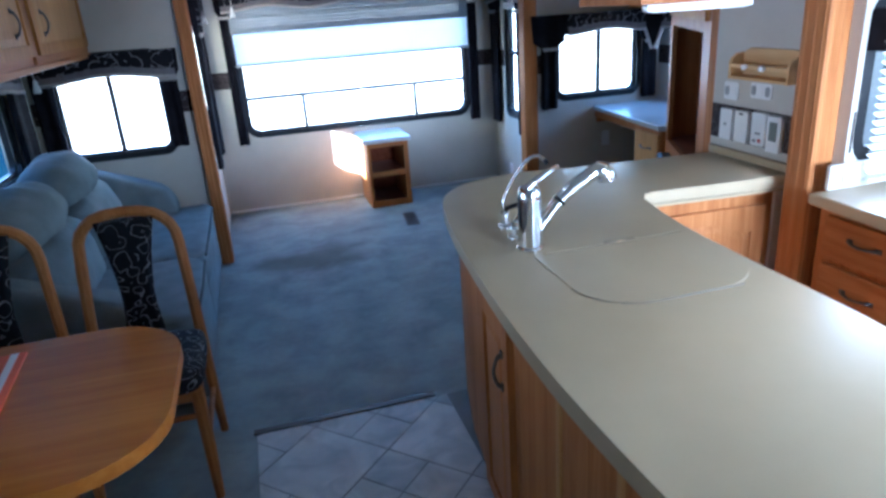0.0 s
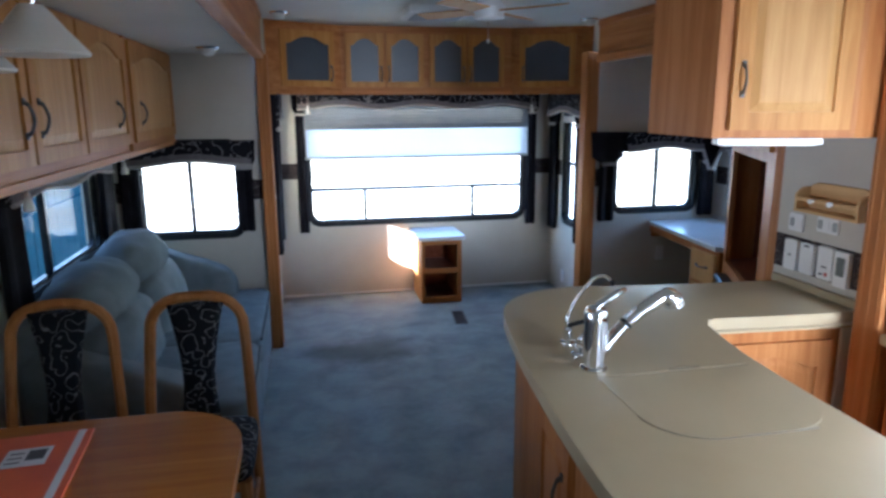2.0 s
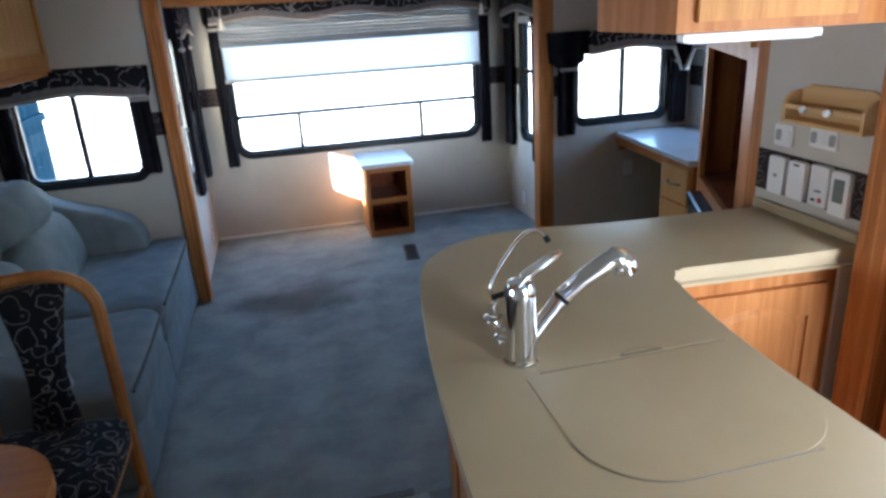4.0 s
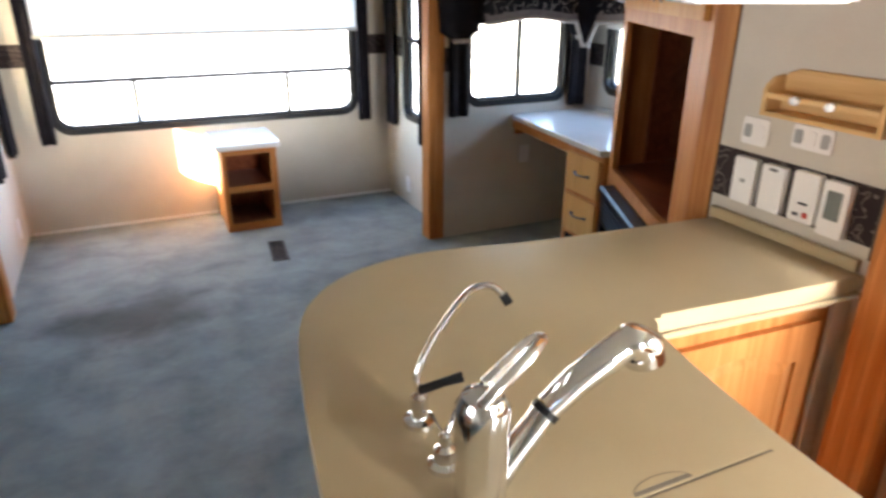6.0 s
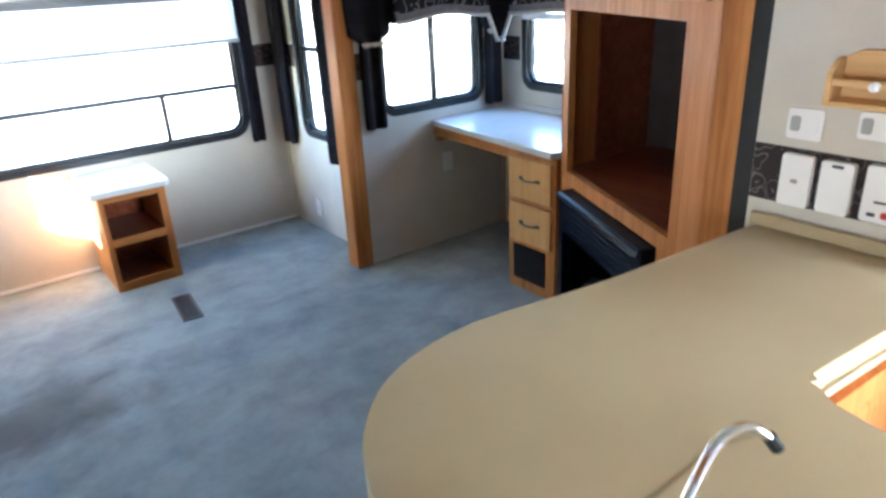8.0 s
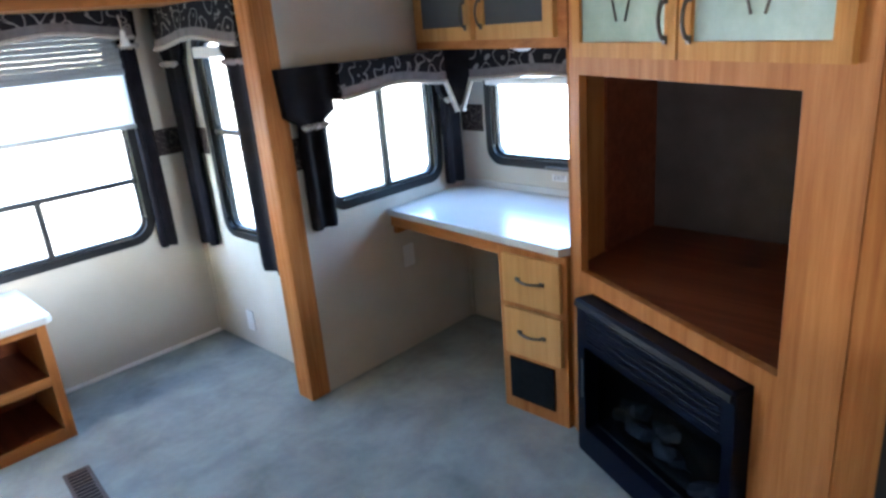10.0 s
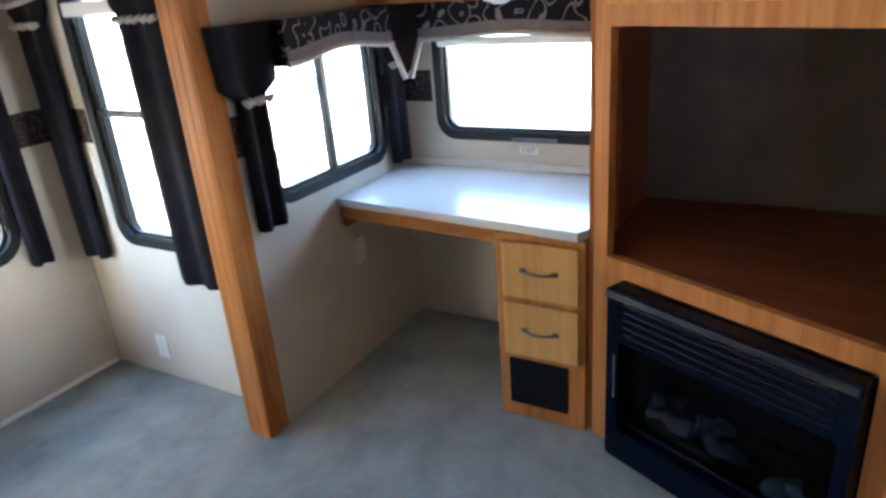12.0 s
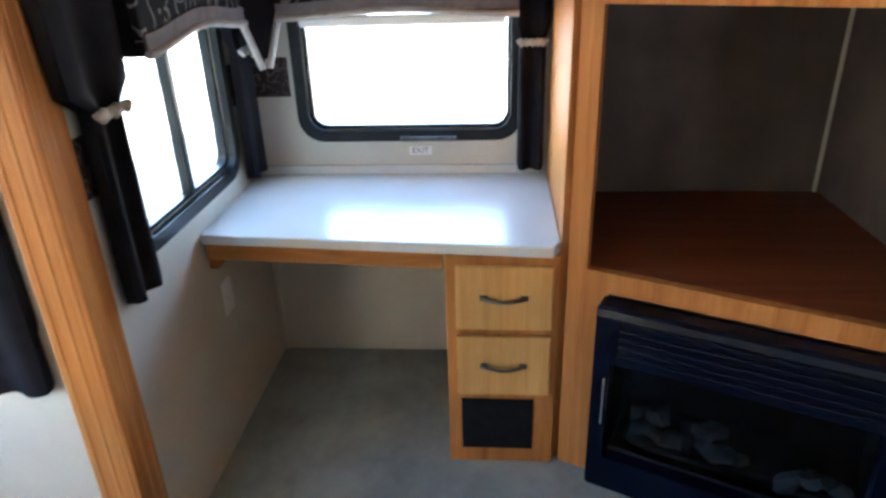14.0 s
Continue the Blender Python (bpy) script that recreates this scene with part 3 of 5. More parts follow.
def trim_post(name, x0, x1, y0, y1, z1, label, flute_x=True):
    """A wooden corner post with rounded reeds run down its faces."""
    t = thing(name, label, "trim post", at=((x0 + x1) / 2, (y0 + y1) / 2, 0), kind="structure")
    part("core", box(x0, x1, y0, y1, 0, z1, 0.006), oak, t)
    n = max(3, int((x1 - x0) / 0.03))
    for k in range(n):
        c = x0 + (x1 - x0) * (k + 0.5) / n
        part("reed", tube([(c, y0 + 0.009, 0.02), (c, y0 + 0.009, z1 - 0.02)], 0.0112, 12), oak, t)
    n = max(3, int((y1 - y0) / 0.03))
    for k in range(n):
        c = y0 + (y1 - y0) * (k + 0.5) / n
        xx = x0 if flute_x else x1
        part("reed", tube([(xx + (0.009 if flute_x else -0.009), c, 0.02), (xx + (0.009 if flute_x else -0.009), c, z1 - 0.02)], 0.0112, 12), oak, t)
    return t


trim_post("trim_post_left", -0.462, -0.385, 4.478, 4.585, 2.0, "honey oak trim post at the couch slide opening", False)
trim_post("trim_post_right", 1.900, 2.004, 4.657, 4.765, 2.05, "honey oak trim post beside the desk nook")
trim_post("trim_post_kitchen", 1.745, 1.862, 1.735, 1.85, 2.27, "fluted honey oak post between counter and galley")
bm = box(1.737, 1.87, 1.727, 1.858, 1.93, 2.26, 0.008)
part("capital", bm, oak, bpy.data.objects["trim_post_kitchen"])
solid("seal_gap", box(1.864, 1.90, 1.852, 1.893, 0, 2.27), seal_mat, "black rubber slide seal beside the oak post", "seal", kind="structure")
solid("seal_gap_cabinet", box(1.955, 1.99, 2.407, 2.52, 0, 2.27), seal_mat, "black rubber slide seal beside the media cabinet", "seal", kind="structure")


def fascia(name, x0, x1, y0, y1, label):
    t = thing(name, label, "fascia", at=((x0 + x1) / 2, (y0 + y1) / 2, 1.97), kind="structure")
    part("board", box(x0, x1, y0, y1, 2.0, 2.27, 0.004), oak_y, t)
    part("lower_moulding", box(x0 - 0.014, x1 + 0.014, y0, y1, 1.97, 2.03, 0.012), oak_y, t)
    part("upper_moulding", box(x0 - 0.012, x1 + 0.012, y0, y1, 2.22, 2.268, 0.012), oak_y, t)


fascia("fascia_left", -0.46, -0.42, -1.0, 4.57, "honey oak fascia over the couch slide opening")
fascia("fascia_right", 1.95, 1.985, 2.6, 4.585, "honey oak fascia over the desk nook opening")

# wallpaper border bands and corner beads
for nm, args in (("rear", (XL, XR, YR - 0.003, YR)), ("nook", (1.991, XO, 4.664, 4.667)), ("couch", (XS, -0.463, 4.557, 4.56))):
    spans = {"rear": [(XL + .003, -0.18), (1.83, XR - .003)], "nook": [(2.007, 2.125), (2.89, XO - .003)], "couch": [(XS + .003, -1.29), (-0.585, -0.464)]}[nm]
    for a, c in spans:
        solid("border_" + nm, box(a, c, args[2], args[3], 1.05, 1.185), border_mat, "dark damask wallpaper border strip", "border", kind="structure")
for x, sg in ((XL, 1), (XR, -1)):
    for a, c in ((4.75, 4.90), (5.51, YR - 0.003)):
        solid("border_side", box(min(x, x + sg * 0.003), max(x, x + sg * 0.003), a, c, 1.05, 1.185), border_mat, "dark damask wallpaper border strip", "border", kind="structure")
for c in ((3.65, 3.69), (4.51, 4.664)):
    solid("border_nook_side", box(XO - 0.003, XO, c[0], c[1], 1.05, 1.185), border_mat, "dark damask wallpaper border strip", "border", kind="structure")
solid("border_spice", box(1.837, 1.84, 1.9, 2.403, 0.978, 1.122), border_mat, "dark damask wallpaper border strip behind the devices", "border", kind="structure")
solid("border_galley", box(1.848, 1.855, 1.682, 1.685, 1.03, 1.17), border_mat, "dark damask wallpaper border strip", "border", kind="structure")
for x, y in ((XL + 0.008, YR - 0.008), (XR - 0.008, YR - 0.008), (XO - 0.008, 4.659)):
    solid("trim_corner", box(x - 0.008, x + 0.008, y - 0.008, y + 0.008, 0, 1.75, 0.004), wall_mat, "narrow beige corner bead", "trim", kind="structure")
bm = box(XL + 0.016, XR - 0.016, YR - 0.012, YR, 0, 0.02, 0.003)
solid("baseboard_rear", bm, white_plastic, "thin white strip along the foot of the wall", "baseboard", kind="structure")

window("window_1", "x", -1, YR, -0.135, 1.785, 0.665, 1.70, mull=(0.335, 1.316), bars=((0.95, -0.135, 1.785),), r=0.09, label="wide black-framed rear window with two mullions")
window("window_2", "y", -1, XR, 4.96, 5.46, 0.665, 1.60, bars=((1.165, 4.96, 5.46),), label="tall black-framed side window with a cross bar")
window("window_3", "y", 1, XL, 4.98, 5.46, 0.665, 1.60, bars=((1.165, 4.98, 5.46),), label="tall black-framed side window with a cross bar")
window("window_4", "x", -1, 4.667, 2.19, 2.845, 0.865, 1.40, mull=(2.527,), label="black-framed sliding window over the desk")
window("window_5", "y", -1, XO, 3.74, 4.455, 0.925, 1.36, label="black-framed escape window over the desk")
window("window_6", "x", -1, 4.56, -1.245, -0.632, 0.83, 1.42, mull=(-0.93,), label="black-framed sliding window beside the couch")
window("window_7", "y", 1, XS, 2.95, 4.12, 0.86, 1.42, mull=(3.38,), label="black-framed window behind the couch")
window("window_10", "y", 1, XS, 0.80, 1.80, 0.86, 1.42, mull=(1.30,), label="black-framed window behind the dining table")
# unseen opening, added for the lamp that brightens peninsula and post
window("window_11", "x", 1, -1.6, 1.35, 2.25, 0.95, 1.95, label="unseen black-framed window added in the front wall to light the peninsula")
window("window_8", "x", -1, 1.685, 1.90, 2.45, 1.02, 1.52, label="black-framed window at the galley counter's end")
# unseen opening, added for the lamp that brightens the near worktop
window("window_9", "y", -1, 2.55, 0.0, 0.95, 1.05, 1.6, label="unseen black-framed window added over the galley counter to light the worktop")
lock = box(XO - 0.022, XO - 0.010, 3.93, 4.13, 0.888, 0.906, 0.004)
solid("window_latch", lock, pewter, "grey latch bar on the escape window frame", "latch")
bm = box(XO - 0.0035, XO, 4.02, 4.10, 0.835, 0.865)
ex = solid("exit_sign", bm, white_paper, "small white exit sticker under the window", "sign")
cu = bpy.data.curves.new("exit_lettering", "FONT")
cu.body, cu.size, cu.align_x, cu.align_y, cu.extrude = "EXIT", 0.03, "CENTER", "CENTER", 0.0004
tx = new("lettering", cu)
tx.data.materials.append(ink)
tx.parent = ex
tx.location, tx.rotation_euler = (-0.0026, 0, 0.0155), (radians(90), 0, radians(-90))

# ---- outside ----
solid("ground", box(-200, 200, -200, 200, -1.3, -1.0), ground_mat, "pale gravel ground around the trailer", "ground", kind="structure")
hs = thing("house", "beige-sided house behind a white fence", "house", at=(2.5, 16, -1.0))
part("wall", box(-7, 12, 14, 20, -1.0, 2.2), stucco, hs)
for k in range(16):
    part("siding_board", box(-7, 12, 13.97, 13.999, -0.95 + k * 0.195, -0.78 + k * 0.195, 0.004), stucco, hs)
part("roof", prism([(-7.6, 13.4), (12.6, 13.4), (12.6, 20.6), (-7.6, 20.6)], 2.2, 2.5, 0.1), slate, hs)
part("door", box(4.0, 6.4, 13.93, 13.968, -1.0, 1.2, 0.01), white_paint, hs, "white garage door")
nb = thing("parked_trailer", "pale blue-grey trailer parked alongside", "trailer", at=(-2.6, 1.0, -1.0))
part("body", box(-2.95, -2.2, -6.0, 4.2, -0.5, 3.3, 0.08), trailer_mat, nb)
for y in (-1.0, 0.2):
    bm = lathe([(0.34, -0.1), (0.38, -0.08), (0.38, 0.08), (0.34, 0.1)])
    bm.transform(Matrix.Translation((-2.32, y, -0.62)) @ pose(0, 0, 0, 0, 90, 0))
    part("wheel", bm, seal_mat, nb, smooth=True)
sf = thing("board_fence", "dark teal board fence beside the trailer", "fence", at=(-2.5, 6.6, -1.0))
for k in range(24):
    part("board", box(-2.52, -2.48, 4.3 + k * 0.2, 4.49 + k * 0.2, -1.0, 1.12 + 0.02 * (k % 3), 0.004), trailer_mat, sf)
for z in (-0.6, 0.7):
    part("rail", box(-2.479, -2.44, 4.3, 9.1, z, z + 0.09, 0.004), trailer_mat, sf)
part("stripe", box(-2.198, -2.19, -5.9, 4.1, 0.45, 0.7), white_paint, nb)
fe = thing("fence", "white board fence behind the trailer", "fence", at=(1, 10, -1.0))
for k in range(15):
    part("post", box(-9 + k * 1.5, -8.9 + k * 1.5, 10, 10.1, -1.0, 0.55, 0.01), white_paint, fe)
for z in (-0.6, -0.15, 0.3):
    part("rail", box(-9, 12.1, 9.96, 9.999, z, z + 0.14, 0.005), white_paint, fe)

# ---- rear lounge ----
tr_ = thing("roller_shade", "pleated white window shade with a grey top band", "window shade", at=(0.82, YR - 0.03, 1.22))
bm = bmesh.new()
n = 24
pts = []
for k in range(n * 2 + 1):
    pts.append((YR - 0.035 - (0.012 if k % 2 else 0), 1.235 + (1.475 - 1.235) * k / (n * 2)))
va = [[bm.verts.new((x, y, z)) for y, z in pts] for x in (-0.17, 1.815)]
for k in range(len(pts) - 1):
    bm.faces.new((va[0][k], va[0][k + 1], va[1][k + 1], va[1][k]))
part("pleats", bm, shade_cloth, tr_)
part("bottom_rail", box(-0.175, 1.82, YR - 0.052, YR - 0.028, 1.215, 1.238, 0.004), grey_plastic, tr_)
part("middle_rail", box(-0.175, 1.82, YR - 0.052, YR - 0.028, 1.472, 1.50, 0.004), shade_grey, tr_)
for k in range(8):
    part("fold", box(-0.17, 1.815, YR - 0.05 - 0.008 * (k % 2), YR - 0.03, 1.50 + 0.025 * k, 1.524 + 0.025 * k, 0.004), shade_grey, tr_, "folded grey cloth band")
valance("x", -1, YR, -0.22, 1.87, 1.635, 1.765, 0.035, 3, 0.12, "long black damask valance over the rear window")
for a in (-0.20, 1.86):
    curtain("x", -1, YR, a, 0.085, 0.585, 1.76, 1.60, 0.05)
    tassel("x", -1, YR, a + (0.07 if a < 0 else -0.05), 1.60, 0.15)
for a, w in ((5.64, 0.15), (5.015, 0.20)):
    curtain("y", -1, XR, a, w, 0.56 if a > 5.3 else 0.52, 1.76, 1.50, 0.06)
valance("y", -1, XR, 4.93, 5.70, 1.57, 1.765, 0.04, 1, 0.08)
for a, w in ((5.62, 0.14), (5.06, 0.17)):
    curtain("y", 1, XL, a, w, 0.56, 1.76, 1.50, 0.06)
valance("y", 1, XL, 4.95, 5.70, 1.57, 1.765, 0.04, 1, 0.08)
lsh = thing("roman_shade", "pleated shade half lowered at the side window", "window shade", at=(XL + 0.02, 5.22, 1.0))
part("fabric", box(XL + 0.011, XL + 0.0125, 4.96, 5.48, 1.02, 1.60), cream_shade, lsh)
part("bottom_rail", box(XL + 0.003, XL + 0.024, 4.955, 5.485, 1.0, 1.02, 0.003), grey_plastic, lsh)
solid("side_blind", box(XR - 0.03, XR - 0.006, 4.97, 5.44, 1.52, 1.57, 0.006), white_plastic, "rolled white blind at the side window's top", "window blind")

# overhead cabinet across the rear, its end doors canted
oh = thing("overhead_cabinet", "honey oak overhead cabinet with six smoked glass doors", "cabinet", at=(0.82, 5.3, 1.765))
plan = [(-0.415, 4.93), (0.13, 5.22), (1.49, 5.22), (2.065, 4.93), (2.065, 5.62), (-0.415, 5.62)]
part("carcase", prism(plan, 1.765, 2.268), oak_x, oh)
part("bottom_moulding", prism([(-0.413, 4.915), (0.13, 5.205), (1.49, 5.205), (2.063, 4.915), (2.063, 4.94), (1.49, 5.23), (0.13, 5.23), (-0.413, 4.94)], 1.752, 1.79, 0.006), oak_x, oh)
for k in range(4):
    x = 0.165 + k * 0.312 + (0.03 if k > 1 else 0)
    door_panel(oh, pose(x, 5.218, 1.81), 0.295, 0.40, True, smoke_glass, oak_door, (0.275 if k % 2 == 0 else 0.02, 0.10), rail=0.04)
La = math.hypot(0.545, 0.29)
ang = math.degrees(math.atan2(0.29, 0.545))
door_panel(oh, pose(-0.415, 4.928, 1.81, 0, 0, ang) @ Matrix.Translation((0.11, 0, 0)), 0.44, 0.40, True, smoke_glass, oak_door, (0.41, 0.10), rail=0.045)
door_panel(oh, pose(1.49, 5.218, 1.81, 0, 0, -math.degrees(math.atan2(0.29, 0.575))) @ Matrix.Translation((0.07, 0, 0)), 0.44, 0.40, True, smoke_glass, oak_door, (0.03, 0.10), rail=0.045)

# bookshelf stand under the window
st = thing("side_stand", "small oak stand with two open shelves and a pale top", "side table", at=(0.93, 5.5, 0))
part("side_panel", box(0.755, 0.785, 5.31, 5.75, 0.0, 0.555, 0.003), oak, st)
part("side_panel", box(1.065, 1.105, 5.31, 5.75, 0.0, 0.555, 0.003), oak, st)
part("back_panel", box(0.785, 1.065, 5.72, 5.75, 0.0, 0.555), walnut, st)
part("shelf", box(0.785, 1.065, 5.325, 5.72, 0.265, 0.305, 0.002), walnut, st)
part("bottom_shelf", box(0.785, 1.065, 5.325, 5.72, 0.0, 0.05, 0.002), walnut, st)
part("face_rail", box(0.785, 1.065, 5.31, 5.326, 0.0, 0.055, 0.002), oak_x, st)
part("face_rail", box(0.785, 1.065, 5.31, 5.326, 0.262, 0.308, 0.002), oak_x, st)
part("face_rail", box(0.785, 1.065, 5.31, 5.326, 0.51, 0.555, 0.002), oak_x, st)
part("top", prism([(0.72, 5.26), (0.74, 5.25), (1.10, 5.25), (1.125, 5.27), (1.13, 5.75), (0.72, 5.75)], 0.555, 0.59, 0.008), desk_mat, st, "pale laminate top")
# floor register
vm = pose(0.982, 4.872, 0, 0, 0, -6)
fv = thing("floor_vent", "brown metal floor register set in the carpet", "vent", m=vm)
part("frame", ring(rrect(-0.05, 0.05, -0.16, 0.16, 0.008, 2), rrect(-0.036, 0.036, -0.146, 0.146, 0.004, 2), 0.006), strip_mat, fv)
fv.children[0].data.transform(pose(0, 0, 0, -90, 0, 0))
part("backing", box(-0.036, 0.036, -0.146, 0.146, 0.001, 0.002), grille_mat, fv)
for k in range(12):
    part("slat", box(-0.036, 0.036, -0.14 + k * 0.0245, -0.13 + k * 0.0245, 0.0025, 0.005), strip_mat, fv)
wall_plate("y", -1, XR, 5.41, 0.15)
wall_plate("x", -1, 4.667, 2.585, 0.50)
wall_plate("y", 1, XL, 5.42, 0.17)

# ---- desk nook ----
dk = thing("desk_top", "pale grey laminate desk top with an oak front edge", "desk", at=(2.75, 4.15, 0.72))
part("top", prism([(2.472, 4.663), (2.385, 3.634), (2.43, 3.611), (3.036, 3.61), (3.036, 4.663)], 0.735, 0.768, 0.005), desk_mat, dk)
part("front_rail", prism([(2.487, 4.66), (2.425, 3.94), (2.443, 3.94), (2.507, 4.66)], 0.682, 0.734), oak_y, dk, "oak apron rail")
part("bracket", box(2.50, 2.62, 4.636, 4.664, 0.64, 0.733, 0.004), oak, dk)
part("backsplash", box(3.022, 3.037, 3.62, 4.64, 0.768, 0.80, 0.003), desk_mat, dk)
pd = thing("drawer_pedestal", "pale oak drawer pedestal with two drawers and a grille", "drawer unit", at=(2.7, 3.78, 0))
part("carcase", box(2.402, 2.98, 3.612, 3.935, 0.0, 0.733, 0.003), oak, pd)
for z0, z1 in ((0.505, 0.71), (0.275, 0.482)):
    d = part("drawer_front", box(2.383, 2.401, 3.630, 3.905, z0, z1, 0.005), maple, pd)
    handle(d, pose(2.383, 3.768, (z0 + z1) / 2 + 0.005, 0, 0, -90) @ pose(0, 0, 0, 0, 90, 0), 0.115)
part("grille", box(2.394, 2.401, 3.675, 3.895, 0.06, 0.25, 0.002), grille_mat, pd, "black speaker-cloth grille")
valance("x", -1, 4.667, 2.22, 2.86, 1.315, 1.465, 0.03, 1, 0.09)
curtain("x", -1, 4.667, 2.09, 0.125, 0.785, 1.465, 1.225, 0.15)
curtain("x", -1, 4.667, 2.94, 0.12, 0.80, 1.46, 1.225, 0.06)
tassel("x", -1, 4.667, 2.93, 1.17, 0.12)
jb = thing("jabot", "black pointed swag with pale braid between the valances", "curtain", m=pose(2.93, 4.565, 1.17, 0, 0, -42))
part("swag", upright([(-0.015, 0.0), (0.015, 0.0), (0.11, 0.27), (0.11, 0.295), (-0.11, 0.295), (-0.11, 0.27)], 0.03, 0.006), curtain_mat, jb)
for sx in (-1, 1):
    part("braid", tube([(sx * 0.012, -0.034, 0.0), (sx * 0.05, -0.036, 0.11), (sx * 0.108, -0.034, 0.27)], 0.012, 8), trim_mat, jb, "pale grey braid", True)
valance("y", -1, XO, 3.72, 4.50, 1.315, 1.465, 0.02, 1, 0.09)
curtain("y", -1, XO, 3.672, 0.09, 0.79, 1.46, 1.225, 0.03)
solid("rolled_blind", box(XO - 0.06, XO - 0.026, 3.76, 4.44, 1.285, 1.32, 0.01), white_plastic, "rolled white blind below the valance", "window blind")
ng = thing("nook_cabinet", "oak overhead cabinet with glass doors above the desk", "cabinet", at=(2.85, 4.1, 1.475))
part("carcase", prism([(2.765, 4.66), (2.42, 3.60), (3.036, 3.60), (3.036, 4.66)], 1.475, 2.025), oak_y, ng)
na = math.degrees(math.atan2(-1.06, -0.345))
for k in range(2):
    door_panel(ng, pose(2.763, 4.655, 1.51, 0, 0, na) @ Matrix.Translation((0.04 + k * 0.53, 0, 0)), 0.49, 0.48, False, smoke_glass, maple, (0.45 if k == 0 else 0.04, 0.1))
pk = thing("puck_light", "round white light under the desk cabinet", "ceiling light", at=(2.78, 4.05, 1.46))
part("rim", lathe([(0.055, 0.0), (0.06, 0.014)], (2.78, 4.05, 1.461)), white_plastic, pk, smooth=True)
part("lens", lathe([(0.02, -0.012), (0.045, 0.0)], (2.78, 4.05, 1.461)), shade_mat, pk, smooth=True)

# media cabinet with an electric fireplace, set at an angle
MC = pose(2.443, 3.578, 0, 0, 0, -115.03)
mc = thing("media_cabinet", "honey oak media cabinet with an open television niche", "cabinet", m=MC)
for nm, x0, x1, z0, z1 in (("stile", 0, 0.055, 0, 2.03), ("stile", 0.92, 1.09, 0, 2.03), ("rail", 0.055, 0.92, 0.64, 0.70), ("rail", 0.055, 0.92, 1.39, 2.03), ("lower_stile", 0.055, 0.12, 0, 0.64), ("lower_stile", 0.855, 0.92, 0, 0.64)):
    part(nm, box(x0, x1, -0.03, 0.0, z0, z1), oak, mc)
inv = MC.inverted()
def inside(pts):
    return [tuple((inv @ Vector((x, y, 0)))[:2]) for x, y in pts]
part("niche_shelf", prism(inside([(2.443, 3.58), (3.03, 3.58), (3.03, 2.661), (2.016, 2.661)]), 0.655, 0.698), walnut, mc, "red-brown laminate shelf")
part("niche_top", prism(inside([(2.443, 3.58), (3.03, 3.58), (3.03, 2.661), (2.016, 2.661)]), 1.392, 1.43), walnut, mc)
# sheets added over the pale wall, the recess's shade put into their brown
part("niche_lining", prism(inside([(3.012, 3.579), (3.029, 3.579), (3.029, 2.662), (3.012, 2.662)]), 0.70, 1.39), liner, mc, "brown niche back, deepened to carry the niche's shade")
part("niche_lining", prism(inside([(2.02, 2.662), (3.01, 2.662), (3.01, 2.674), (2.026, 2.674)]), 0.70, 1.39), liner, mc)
part("niche_lining", prism(inside([(2.62, 3.568), (3.01, 3.568), (3.01, 3.5795), (2.62, 3.5795)]), 0.70, 1.39), walnut, mc, "red-brown laminate niche cheek")
part("batten", prism(inside([(3.0, 2.69), (3.011, 2.69), (3.011, 2.68), (3.0, 2.68)]), 0.70, 1.39), wall_mat, mc)
part("side_panel", prism(inside([(2.436, 3.5805), (2.427, 3.609), (3.03, 3.609), (3.03, 3.5805)]), 0, 2.03), oak, mc)
part("niche_side", prism(inside([(2.005, 2.64), (3.03, 2.64), (3.03, 2.6605), (2.015, 2.6605)]), 0.0, 2.03), wall_mat, mc)
part("end_panel", prism(inside([(1.953, 2.60), (1.95, 2.515), (1.968, 2.515), (1.98, 2.588)]), 0.0, 2.268), oak, mc)
for k in range(2):
    door_panel(mc, Matrix.Translation((0.05 + k * 0.50, -0.03, 1.448)), 0.49, 0.50, True, green_glass, oak_door, (0.45 if k == 0 else 0.04, 0.10), rail=0.045)
    d = mc.children[-1]
    for sx in (-1, 1):
        c = 0.05 + k * 0.50 + 0.245
        part("leading", tube([(c + sx * 0.02, -0.041, 1.55), (c + sx * 0.09, -0.041, 1.75), (c + sx * 0.015, -0.041, 1.90)], 0.004, 6), pewter, d)
fp = thing("electric_fireplace", "black electric fireplace with dark grey ceramic logs", "fireplace", m=MC @ Matrix.Translation((0.4885, -0.03, 0.003)))
part("surround", ring(rrect(-0.382, 0.362, 0, 0.63, 0.012, 2), rrect(-0.335, 0.325, 0.115, 0.45, 0.006, 2), 0.055), fire_enamel, fp)
part("firebox", box(-0.335, 0.335, 0.25, 0.26, 0.08, 0.47), grille_mat, fp)
part("firebox_side", box(-0.35, -0.337, 0.0, 0.26, 0.08, 0.47), grille_mat, fp)
part("firebox_side", box(0.337, 0.35, 0.0, 0.26, 0.08, 0.47), grille_mat, fp)
part("firebox_top", box(-0.335, 0.335, 0.0, 0.25, 0.455, 0.47), grille_mat, fp)
part("firebox_floor", box(-0.33, 0.33, -0.01, 0.25, 0.10, 0.125), grille_mat, fp)
for k in range(5):
    part("louvre", box(-0.315, 0.315, -0.062, -0.054, 0.475 + k * 0.026, 0.487 + k * 0.026, 0.003), fire_enamel, fp)
rng = random.Random(4)
